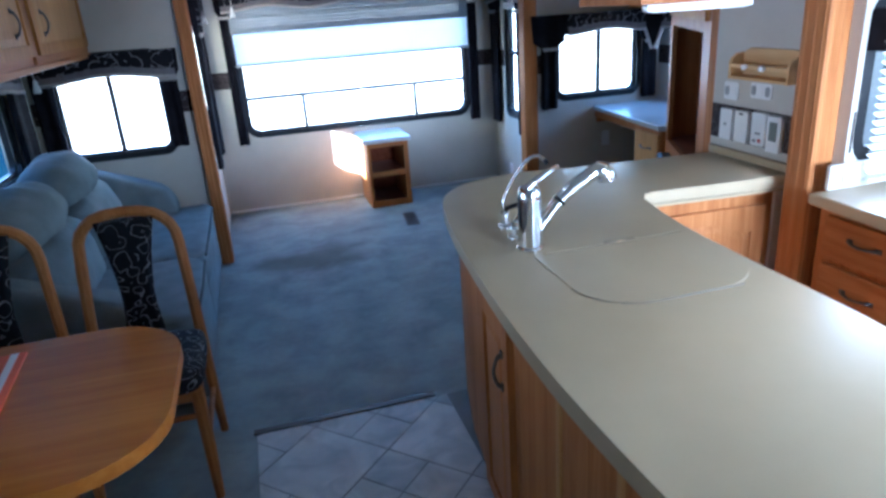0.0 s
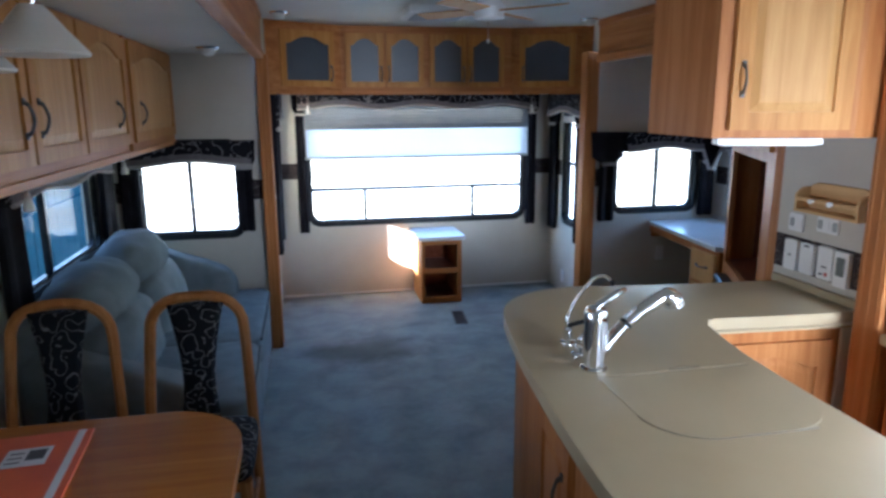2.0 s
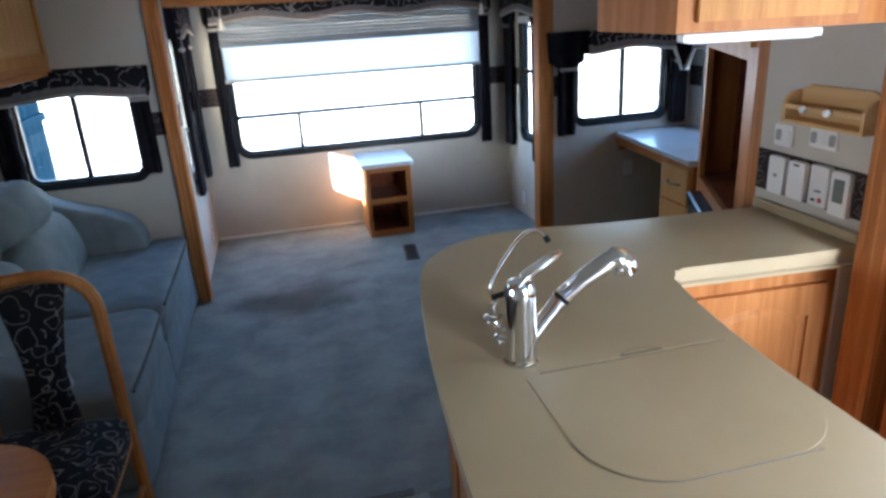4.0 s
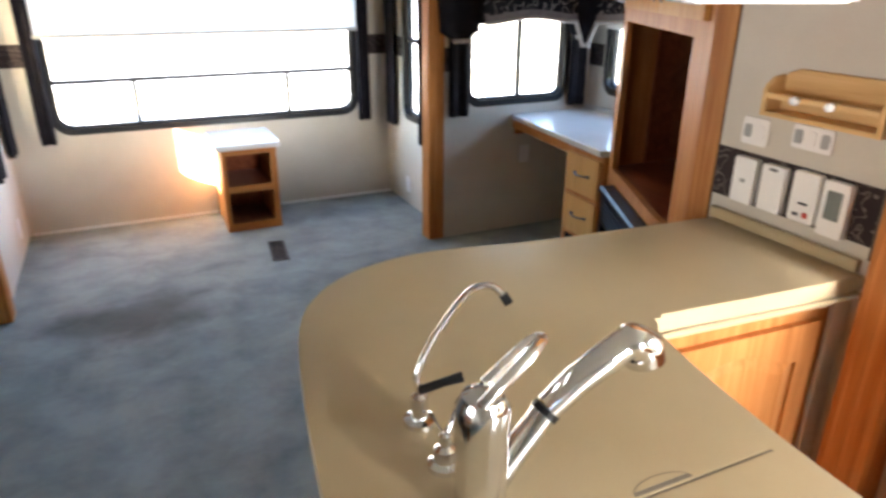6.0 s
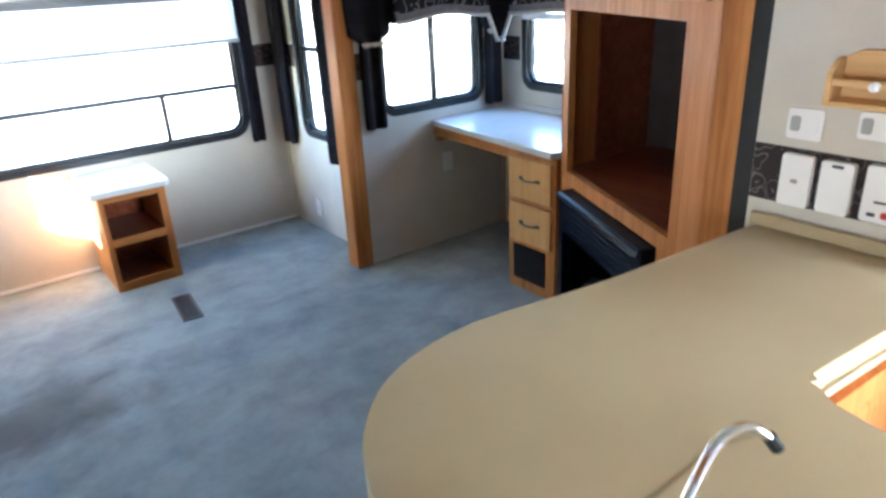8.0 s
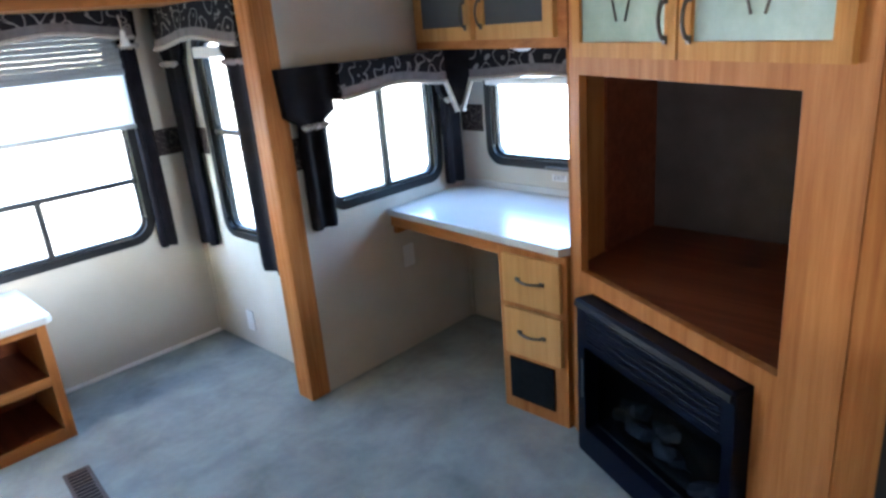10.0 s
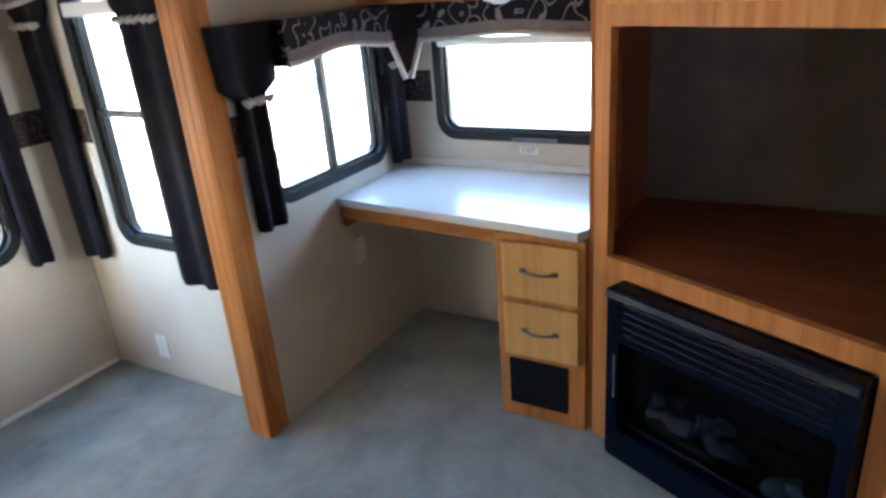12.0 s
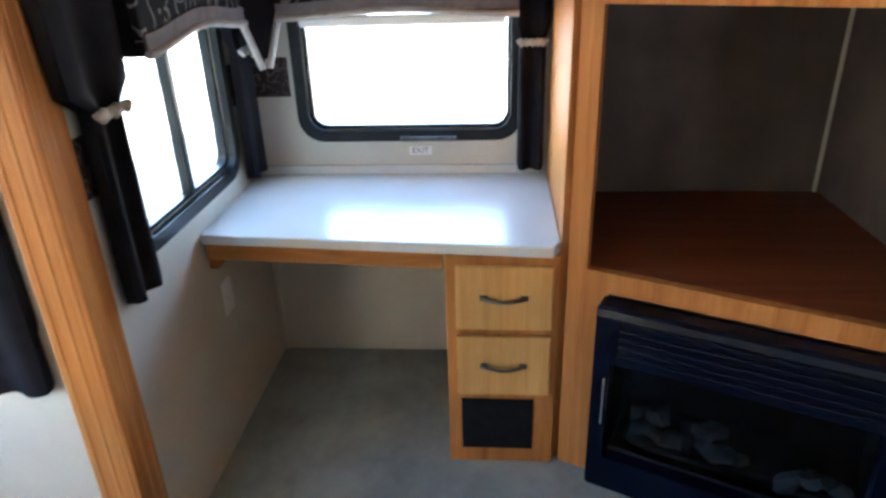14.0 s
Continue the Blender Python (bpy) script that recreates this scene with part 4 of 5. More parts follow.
for x, y, z, l, a in ((-0.205, 0.05, 0.172, 0.15, -6), (-0.235, 0.09, 0.205, 0.11, 8), (-0.04, 0.06, 0.165, 0.16, -8), (-0.08, 0.10, 0.195, 0.10, 12), (0.17, 0.05, 0.155, 0.12, 38), (0.25, 0.08, 0.15, 0.10, -12)):
    pts = [(x + l * (u / 8 - 0.5), y + 0.012 * math.sin(u * 1.3 + x * 9), z + math.sin(radians(a)) * l * (u / 8 - 0.5)) for u in range(9)]
    bm = tube(pts, [0.017 + 0.013 * rng.random() for _ in pts], 9)
    for v in bm.verts:
        v.co += 0.010 * noise.noise_vector(v.co * 45)
    part("log", bm, log_mat, fp, "blue-grey ceramic log", True)
part("ember_bed", cushion(-0.30, 0.30, 0.02, 0.20, 0.11, 0.15, 0.5, 0.02), grille_mat, fp, "dark ember bed")
bm = bmesh.new()
edge = [(-0.054, 0.592), (-0.072, 0.604), (-0.066, 0.622), (-0.0555, 0.629)]
sides = [[bm.verts.new((x, y, z)) for y, z in edge] for x in (-0.376, 0.356)]
for k in range(4):
    bm.faces.new((sides[0][k], sides[0][(k + 1) % 4], sides[1][(k + 1) % 4], sides[1][k]))
bm.faces.new(sides[0]), bm.faces.new(sides[1][::-1])
part("top_hood", bm, fire_enamel, fp)
ga = part("glass", box(-0.314, 0.314, -0.012, -0.008, 0.131, 0.439), fire_glass, fp, "dark tinted glass front")
ga.visible_shadow = False
part("trim_bar", box(-0.35, -0.343, -0.061, -0.055, 0.24, 0.40, 0.002), chrome, fp, "slim chrome trim bar")

# ---- couch slide ----
so = thing("sofa", "grey-blue suede two-seat sofa with pillow back cushions", "sofa", at=(-0.9, 3.5, 0))
part("base", box(-1.33, -0.49, 2.62, 4.50, 0.03, 0.27, 0.03), sofa_mat, so)
for y0, y1 in ((2.62, 3.42), (3.42, 4.50)):
    bm = cushion(-1.08, -0.455, y0 + 0.004, y1 - 0.004, 0.255, 0.455, 0.22, 0.012)
    c = part("seat_cushion", bm, sofa_mat, so, smooth=True)
    part("piping", tube([(-0.458, y0 + 0.05, 0.425), (-0.452, (y0 + y1) / 2, 0.43), (-0.458, y1 - 0.05, 0.425)], 0.007, 6), piping_mat, c)
    part("front_panel", cushion(-0.52, -0.462, y0 + 0.006, y1 - 0.006, 0.03, 0.29, 0.18, 0.006), sofa_mat, so, smooth=True)
for y0, y1 in ((2.78, 3.53), (3.53, 4.30)):
    bm = cushion(-1.24, -0.92, y0 + 0.004, y1 - 0.004, 0.39, 0.79, 0.62, 0.02, 40, 22)
    bm.transform(Matrix.Translation((-1.0, 0, 0.5)) @ pose(0, 0, 0, 0, -12, 0) @ Matrix.Translation((1.0, 0, -0.5)))
    c = part("back_cushion", bm, sofa_mat, so, smooth=True)
    part("head_roll", cushion(-1.36, -1.0, y0 + 0.005, y1 - 0.005, 0.65, 0.97, 0.95, 0.018, 40, 22), sofa_mat, c, smooth=True)
part("back_frame", box(-1.37, -1.22, 2.66, 4.46, 0.1, 0.84, 0.05), sofa_mat, so)
for y0, y1 in ((4.30, 4.515), (2.60, 2.80)):
    bm = cushion(-1.33, -0.655, y0, y1, 0.12, 0.80 if y0 > 4 else 0.72, 0.3, 0.012)
    for v in bm.verts:
        if v.co.z > 0.4:
            v.co.z -= 0.20 * max(0.0, (v.co.x + 1.2) / 0.55)
    part("arm", bm, sofa_mat, so, smooth=True)
valance("x", -1, 4.56, -1.30, -0.52, 1.285, 1.45, 0.035, 1, 0.09)
curtain("x", -1, 4.56, -0.575, 0.10, 0.84, 1.45, 1.27, 0.05)
curtain("x", -1, 4.56, -1.30, 0.12, 0.80, 1.45)
valance("y", 1, XS, 2.75, 4.2, 1.29, 1.45, 0.03, 2, 0.09)
for a, w in ((4.27, 0.24), (2.86, 0.22), (2.03, 0.16)):
    curtain("y", 1, XS, a, w, 0.66 if a > 2.5 else 0.45, 1.45)
for y in (4.28, 2.78):
    tassel("y", 1, XS, y, 1.27, 0.14)

lc = thing("wall_cabinet", "row of honey oak wall cabinets above the couch", "cabinet", at=(-1.2, 3.0, 1.45))
part("carcase", box(XS + 0.002, -1.0, 0.6, 4.558, 1.452, 2.003, 0.003), oak_y, lc)
part("light_rail", box(-1.012, -0.992, 0.6, 4.558, 1.432, 1.462, 0.004), oak_y, lc)
part("divider", box(-1.0, -0.985, 3.36, 3.40, 1.462, 2.0, 0.003), oak, lc)
for y0, y1, gx in ((4.50, 3.43, 0.155), (3.34, 2.66, 0.47), (2.64, 2.15, 0.05), (2.13, 1.53, 0.55), (1.50, 0.95, 0.05)):
    door_panel(lc, pose(-1.0, y1, 1.50, 0, 0, 90), y0 - y1, 0.485, True, None, None, (gx, 0.14), rail=0.05)
sc_ = thing("wall_sconce", "small chrome wall sconce with a curved arm", "wall lamp", at=(-1.38, 2.36, 1.2))
bm = lathe([(0.05, 0), (0.06, 0.006), (0.05, 0.014), (0.02, 0.02)])
bm.transform(Matrix.Translation((XS, 2.36, 1.26)) @ pose(0, 0, 0, 0, 90, 0))
part("plate", bm, chrome, sc_, smooth=True)
part("arm", tube(smooth_path([(XS + 0.02, 2.36, 1.25), (XS + 0.06, 2.40, 1.20), (XS + 0.07, 2.46, 1.21), (XS + 0.06, 2.49, 1.26)]), 0.008, 8), chrome, sc_, smooth=True)
solid("border_couch_side", box(XS, XS + 0.003, 1.99, 2.72, 1.05, 1.185), border_mat, "dark damask wallpaper border strip", "border", kind="structure")

# ---- dinette ----
dt = thing("dining_table", "oak dining table with broad rounded corners", "table", at=(-0.9, 1.55, 0))
tp = rrect(-1.75, -0.395, 1.16, 1.925, 0.24, 10)
part("tabletop", prism([(XS + 0.01, 1.16)] + tp[33:] + tp[:11] + [(XS + 0.01, 1.925)], 0.715, 0.75, 0.012, segs=3), table_wood, dt)
for x in (-1.18, -0.78):
    part("leg", lathe([(0.05, 0.03), (0.045, 0.3), (0.055, 0.5), (0.05, 0.715)], (x, 1.55, 0), 20), oak, dt, smooth=True)
    part("foot", lathe([(0.16, 0), (0.155, 0.02), (0.06, 0.035)], (x, 1.55, 0), 24), oak, dt, smooth=True)
part("apron", box(-1.36, -0.62, 1.25, 1.84, 0.665, 0.714, 0.006), oak_x, dt)

fo = thing("document_folder", "bright orange document folder with a white label", "folder", m=pose(-0.96, 1.63, 0.7505, 0, 0, 4))
part("cover", box(-0.16, 0.155, -0.205, 0.205, 0, 0.008, 0.002), orange_paper, fo)
part("stripe", box(0.115, 0.135, -0.18, 0.20, 0.008, 0.009), white_paper, fo, "white stripe")
lb = part("sticker", box(-0.04, 0.07, 0.02, 0.12, 0.008, 0.009), white_paper, fo, "white printed label")
part("mark", box(0.015, 0.06, 0.05, 0.105, 0.009, 0.0096), ink, lb)
for k in range(3):
    part("printed_line", box(-0.03, 0.005, 0.04 + k * 0.025, 0.046 + k * 0.025, 0.009, 0.0096), ink, lb)
lf = solid("leaflet", box(-1.33, -1.11, 1.50, 1.80, 0.7595, 0.7625), blue_paper, "pale blue leaflet lying on the orange folder", "paper")


def dining_chair():
    """Seat front towards -y; the back stands at y = 0.4 with an arched top."""
    c = thing("dining_chair", "oak dining chair with an arched back and black damask upholstery", "chair", m=pose(-0.615, 2.0, 0), group="chairs at the dining table")
    arch = []
    for k in range(13):
        a = math.pi * k / 12
        arch.append((-0.172 * math.copysign(abs(math.cos(a)) ** 0.75, math.cos(a)), 0.462 + 0.0 * k, 0.83 + 0.14 * math.sin(a) ** 0.9))
    path = [(-0.19, 0.40, 0.44), (-0.183, 0.425, 0.62), (-0.176, 0.447, 0.76)] + arch + [(0.176, 0.447, 0.76), (0.183, 0.425, 0.62), (0.19, 0.40, 0.44)]
    bm = tube(path, 0.021, 8)
    part("back_frame", bm, oak, c, smooth=True)
    for sx in (-1, 1):
        part("rear_leg", tube([(sx * 0.19, 0.40, 0.46), (sx * 0.193, 0.405, 0.25), (sx * 0.198, 0.425, 0.0)], [0.021, 0.020, 0.016], 8), oak, c, smooth=True)
        part("front_leg", tube([(sx * 0.185, 0.03, 0.43), (sx * 0.188, 0.02, 0.2), (sx * 0.19, 0.0, 0.0)], [0.024, 0.021, 0.016], 8), oak, c, smooth=True)
        part("side_stretcher", tube([(sx * 0.187, 0.025, 0.22), (sx * 0.192, 0.405, 0.22)], 0.011, 8), oak, c)
        part("side_rail", box(sx * 0.185 - 0.012, sx * 0.185 + 0.012, 0.03, 0.40, 0.39, 0.44, 0.004), oak_y, c)
    part("front_rail", box(-0.185, 0.185, 0.018, 0.042, 0.39, 0.44, 0.004), oak_x, c)
    part("rear_rail", box(-0.185, 0.185, 0.39, 0.412, 0.39, 0.44, 0.004), oak_x, c)
    part("cross_stretcher", tube([(-0.19, 0.21, 0.22), (0.19, 0.21, 0.22)], 0.011, 8), oak, c)
    part("seat", cushion(-0.215, 0.215, -0.01, 0.40, 0.425, 0.51, 0.35, 0.004), damask, c, smooth=True)
    bm = bmesh.new()
    rows = []
    for k in range(13):
        u = k / 12
        z = 0.45 + u * 0.495
        w = 0.058 + 0.034 * abs(2 * u - 0.8) ** 1.6
        y = 0.385 + 0.062 * u
        rows.append([bm.verts.new(q) for q in ((-w, y, z), (-w * 0.8, y - 0.022, z), (0, y - 0.03, z), (w * 0.8, y - 0.022, z), (w, y, z), (w * 0.8, y + 0.02, z), (0, y + 0.026, z), (-w * 0.8, y + 0.02, z))])
    for a, d in zip(rows, rows[1:]):
        for k in range(8):
            bm.faces.new((a[k], a[(k + 1) % 8], d[(k + 1) % 8], d[k]))
    bm.faces.new(rows[0][::-1]), bm.faces.new(rows[-1])
    part("back_splat", bm, damask, c, "upholstered black damask splat", True)
    return c


ch = dining_chair()
copy_thing(ch, pose(-1.075, 2.0, 0, 0, 0, 2))

cl = thing("chandelier", "dining chandelier with frosted glass bell shades", "pendant lamp", at=(-0.86, 1.62, 2.0))
part("rod", tube([(-0.86, 1.66, 2.004), (-0.86, 1.66, 1.86)], 0.008, 8), chrome, cl)
part("canopy", lathe([(0.07, -0.02), (0.075, 0.0)], (-0.86, 1.66, 2.004)), chrome, cl, smooth=True)
for x, y, z in ((-0.77, 1.62, 1.79), (-0.955, 1.68, 1.757), (-1.04, 1.44, 1.77)):
    part("arm", tube(smooth_path([(-0.86, 1.66, 1.90), ((x - 0.86) / 2, (y + 1.66) / 2, 1.925), (x, y, z + 0.135), (x, y, z + 0.105)]), 0.007, 8), chrome, cl, smooth=True)
    part("shade", lathe([(0.110, 0), (0.113, 0.006), (0.066, 0.06), (0.034, 0.10), (0.026, 0.11)], (x, y, z), 32), shade_mat, cl, "frosted white glass shade", True)
    part("bulb", lathe([(0.008, 0.0), (0.022, 0.02), (0.02, 0.06), (0.012, 0.085)], (x, y, z + 0.015), 16), shade_mat, cl, smooth=True)

# ---- ceiling fittings ----
def spot(x, y, z, m_=white_plastic, label="small round white ceiling spotlight"):
    s = thing("ceiling_spot", label, "ceiling light", at=(x, y, z - 0.05), group="ceiling lights")
    part("rim", lathe([(0.058, -0.012), (0.066, -0.002)], (x, y, z)), chrome, s, smooth=True)
    part("lens", lathe([(0.012, -0.05), (0.034, -0.042), (0.044, -0.012)], (x, y, z)), shade_mat, s, smooth=True)
spot(-0.69, 4.03, 2.003)
spot(-0.30, 4.55, 2.268)
spot(1.86, 4.55, 2.268)
ac = thing("ceiling_vent", "white ceiling air unit with a small lamp", "vent", at=(0.68, 4.25, 2.2))
part("housing", box(0.48, 0.88, 4.05, 4.45, 2.215, 2.268, 0.012), white_plastic, ac)
for k in range(6):
    part("slat", box(0.52, 0.84, 4.09 + k * 0.055, 4.12 + k * 0.055, 2.208, 2.2145, 0.002), grey_plastic, ac)
fn = thing("ceiling_fan", "pale ceiling fan with a pull chain", "ceiling fan", at=(0.88, 3.7, 2.1))
part("motor", lathe([(0.03, -0.13), (0.08, -0.12), (0.09, -0.06), (0.05, -0.002)], (0.88, 3.7, 2.268)), white_plastic, fn, smooth=True)
for k in range(4):
    bm = box(0.09, 0.46, -0.055, 0.055, -0.004, 0.004, 0.003)
    bm.transform(pose(0.88, 3.7, 2.19, 0, 0, 45 + 90 * k) @ pose(0, 0, 0, 10, 0, 0))
    part("blade", bm, maple, fn)
part("pull_chain", tube([(0.88, 3.72, 2.145), (0.88, 3.72, 2.04)], 0.002, 6), chrome, fn)
part("pull_knob", lathe([(0.004, 0), (0.009, 0.01), (0.004, 0.025)], (0.88, 3.72, 2.015), 10), white_plastic, fn, smooth=True)

# ---- kitchen ----
left = smooth_path([(0.43, -0.1, 0), (0.395, 0.5, 0), (0.383, 0.88, 0), (0.395, 1.2, 0), (0.43, 1.59, 0), (0.472, 1.92, 0), (0.528, 2.2, 0), (0.61, 2.345, 0), (0.74, 2.437, 0), (0.94, 2.468, 0), (1.25, 2.418, 0), (1.55, 2.392, 0), (1.834, 2.372, 0)], 4)
inner = smooth_path([(1.834, 1.90, 0), (1.5, 1.925, 0), (1.27, 1.945, 0), (1.215, 1.94, 0), (1.185, 1.89, 0), (1.14, 1.65, 0), (1.12, 1.4, 0), (1.11, 0.9, 0), (1.07, 0.5, 0), (1.05, -0.1, 0)], 4)
outline = [(v.x, v.y) for v in left] + [(v.x, v.y) for v in inner]
isl = thing("peninsula_worktop", "beige solid-surface worktop with a rounded end", "worktop", at=(0.9, 1.5, 0.868))
part("slab", prism(outline[::-1], 0.868, 0.91, 0.012, segs=3), counter_mat, isl, smooth=True)
part("lower_edge", prism([(x + (0.008 if x < 0.8 else -0.006), y - (0.006 if y > 2 else 0)) for x, y in outline][::-1], 0.852, 0.8678), counter_mat, isl)
part("backsplash", box(1.815, 1.8365, 1.915, 2.385, 0.9105, 0.945, 0.006), counter_mat, isl)
# sink covers: two inset boards with a finger slot
def cover(x0, x1, y0, y1, r_front, r_back, label):
    pts = []
    for cx, cy, a0, r in ((x1, y1, 0, r_back), (x0, y1, 90, r_back), (x0, y0, 180, r_front), (x1, y0, 270, r_front)):
        ox, oy = (-r if cx == x1 else r), (-r if cy == y1 else r)
        pts += [(cx + ox + r * math.cos(radians(a0 + 90 * i / 8)), cy + oy + r * math.sin(radians(a0 + 90 * i / 8))) for i in range(9)]
    return solid("sink_cover", prism(pts, 0.9102, 0.9118, 0.0006), counter_mat, label, "sink cover", group="sink covers")
cover(0.605, 1.092, 1.145, 1.532, 0.15, 0.012, "beige sink cover board set into the worktop")
cover(0.645, 1.09, 1.538, 1.945, 0.012, 0.15, "beige sink cover board set into the worktop")
notch = [(0.885 + 0.052 * math.cos(math.pi * k / 14), 1.541 + 0.024 * math.sin(math.pi * k / 14)) for k in range(15)]
sl = thing("finger_slot", "shallow half-moon finger notch between the sink covers", "slot", at=(0.885, 1.55, 0.912))
part("recess", prism(notch, 0.9119, 0.9122), joint_mat, sl)
part("lip", prism([(x, y - 0.0025) for x, y in notch[2:13]], 0.9122, 0.9126), counter_mat, sl)
bm = tube([(x, y, 0.9108) for x, y in [(0.603 + 0.15 - 0.15 * math.cos(radians(a)), 1.143 + 0.15 - 0.15 * math.sin(radians(a))) for a in range(0, 91, 10)]] + [(1.0, 1.143, 0.9108)], 0.0014, 6)
solid("cover_joint", bm, joint_mat, "dark joint line around the sink cover", "joint", kind="structure")
solid("cover_joint_middle", box(0.64, 1.09, 1.533, 1.537, 0.9103, 0.9109), joint_mat, "dark joint line between the sink covers", "joint", kind="structure")

ic = thing("island_cabinet", "honey oak peninsula base cabinet with panelled sides", "cabinet", at=(0.85, 1.2, 0))
body = [(0.455, -0.05), (0.43, 0.5), (0.43, 0.95), (0.44, 1.23), (0.478, 1.62), (0.52, 1.93), (0.58, 2.2), (0.70, 2.34), (0.93, 2.40), (1.25, 2.36), (1.835, 2.31), (1.835, 1.93), (1.16, 1.97), (1.09, 1.6), (1.06, 0.9), (1.02, -0.05)]
part("carcase", prism(body[::-1], 0.08, 0.851), oak, ic)
part("toe_kick", prism([(x + (0.04 if x < 0.8 else -0.04), y - (0.04 if y > 2.1 else 0)) for x, y in body][::-1], 0.0, 0.0798), strip_mat, ic)
da = math.degrees(math.atan2(1.62 - 1.27, 0.478 - 0.444))
door_panel(ic, pose(0.476, 1.61, 0.12, 0, 0, da + 180), 0.31, 0.70, False, None, oak, (0.265, 0.56))
for y0, y1 in ((1.20, 0.98), (0.97, 0.73), (0.72, 0.48), (0.47, 0.2)):
    bm = box(0.418, 0.4295, y1, y0, 0.10, 0.84, 0.004)
    part("side_board", bm, oak, ic)
    part("batten", box(0.412, 0.4295, y1 - 0.016, y1 + 0.006, 0.10, 0.845, 0.004), maple, ic)
part("filler_strip", box(1.772, 1.834, 1.916, 1.9285, 0.08, 0.85, 0.003), wall_mat, ic, "pale grey filler strip")
# lower door under the short leg, facing the aisle
door_panel(ic, pose(1.24, 1.966, 0.14, 0, 0, -3.3), 0.50, 0.66, True, None, oak, None)
part("counter_edge", tube([(1.22, 1.94, 0.86), (1.55, 1.915, 0.86), (1.83, 1.895, 0.86)], 0.008, 6), counter_mat, ic)

# taps
fa = thing("kitchen_faucet", "chrome single-lever faucet with pull-out spray", "faucet", at=(0.625, 1.605, 0.9105))
F = (0.625, 1.605, 0.9105)
part("body", lathe([(0.04, 0), (0.04, 0.006), (0.0345, 0.012), (0.034, 0.15), (0.035, 0.172), (0.027, 0.188), (0.008, 0.196)], F, 28), chrome, fa, smooth=True)
sp = part("spray_arm", tube([(0.645, 1.607, 0.955), (0.672, 1.611, 0.985), (0.722, 1.612, 1.04)], [0.020, 0.0195, 0.019], 16), chrome, fa, smooth=True)
part("collar", tube([(0.7195, 1.612, 1.0375), (0.7265, 1.612, 1.0445)], 0.0202, 16), blackplastic, sp, "black collar ring")
part("spray_grip", tube([(0.727, 1.612, 1.045), (0.77, 1.61, 1.078), (0.815, 1.607, 1.104)], [0.0195, 0.0215, 0.0225], 16), chrome, sp, smooth=True)
part("spray_head", tube(smooth_path([(0.812, 1.607, 1.103), (0.845, 1.605, 1.118), (0.866, 1.603, 1.108), (0.872, 1.602, 1.088)]), [0.0225] * 5 + [0.027] * 5 + [0.029] * 6, 16), chrome, sp, smooth=True)
lv = smooth_path([(0.612, 1.585, 1.098), (0.64, 1.588, 1.118), (0.69, 1.608, 1.135), (0.722, 1.63, 1.138), (0.728, 1.645, 1.132), (0.715, 1.648, 1.128), (0.675, 1.632, 1.118), (0.635, 1.622, 1.10)], 4)
part("lever", tube(lv, 0.0085, 10), chrome, fa, "open chrome loop lever", True)
wt = thing("water_tap", "slim chrome drinking water tap with a black lever", "faucet", at=(0.63, 1.819, 0.9105))
W = (0.63, 1.819, 0.9105)
part("base", lathe([(0.026, 0), (0.025, 0.008), (0.014, 0.012), (0.0135, 0.05), (0.008, 0.056)], W, 24), chrome, wt, smooth=True)
part("spout", tube(smooth_path([(0.63, 1.82, 0.965), (0.628, 1.823, 1.0), (0.655, 1.827, 1.05), (0.70, 1.828, 1.105), (0.725, 1.824, 1.127), (0.748, 1.812, 1.132), (0.764, 1.797, 1.118)], 5), 0.0058, 10), chrome, wt, smooth=True)
part("outlet", tube([(0.762, 1.799, 1.121), (0.769, 1.791, 1.107)], 0.0075, 10), blackplastic, wt, "black outlet tip")
part("lever", tube([(0.628, 1.817, 0.972), (0.665, 1.805, 0.985), (0.695, 1.797, 0.992)], [0.008, 0.0075, 0.009], 10), blackplastic, wt, "black plastic lever", True)
part("cord", tube(smooth_path([(0.645, 1.80, 0.93), (0.65, 1.77, 0.914), (0.645, 1.735, 0.913), (0.64, 1.72, 0.918)]), 0.0022, 6), pewter, wt, "thin dark cord")
dsp = thing("soap_dispenser", "small chrome soap dispenser beside the faucet", "soap dispenser", at=(0.623, 1.709, 0.9105))
D = (0.623, 1.709, 0.9105)
part("base", lathe([(0.026, 0), (0.025, 0.008), (0.017, 0.013), (0.016, 0.032), (0.008, 0.038), (0.009, 0.055), (0.005, 0.06)], D, 24), chrome, dsp, smooth=True)
part("nozzle", tube([(0.623, 1.709, 0.965), (0.636, 1.712, 0.985), (0.648, 1.712, 1.02)], [0.005, 0.0045, 0.003], 8), chrome, dsp, smooth=True)

# spice wall
RZ = 1.245
sr = thing("spice_rack", "pale pine wall rack with a rail and two knobs", "wall rack", at=(1.80, 2.06, RZ))
bm = upright([(0, 0), (0.325, 0), (0.325, 0.085), (0.31, 0.105), (0.28, 0.117), (0.045, 0.117), (0.015, 0.105), (0, 0.085)], 0.012, 0.003)
bm.transform(Matrix.Translation((1.8395, 2.230, RZ)) @ pose(0, 0, 0, 0, 0, -90))
part("back_board", bm, pine, sr)
part("bottom_board", box(1.765, 1.8265, 1.919, 2.218, RZ, RZ + 0.012, 0.002), pine, sr)
for y in (1.906, 2.218):
    bm = upright([(0, 0), (0.062, 0), (0.062, 0.100), (0.03, 0.096), (0.008, 0.08), (0, 0.065)], 0.012, 0.002)
    bm.transform(Matrix.Translation((1.7645, y + 0.012, RZ)))
    part("end_board", bm, pine, sr)
part("front_rail", box(1.765, 1.775, 1.919, 2.217, RZ + 0.045, RZ + 0.060, 0.003), pine, sr)
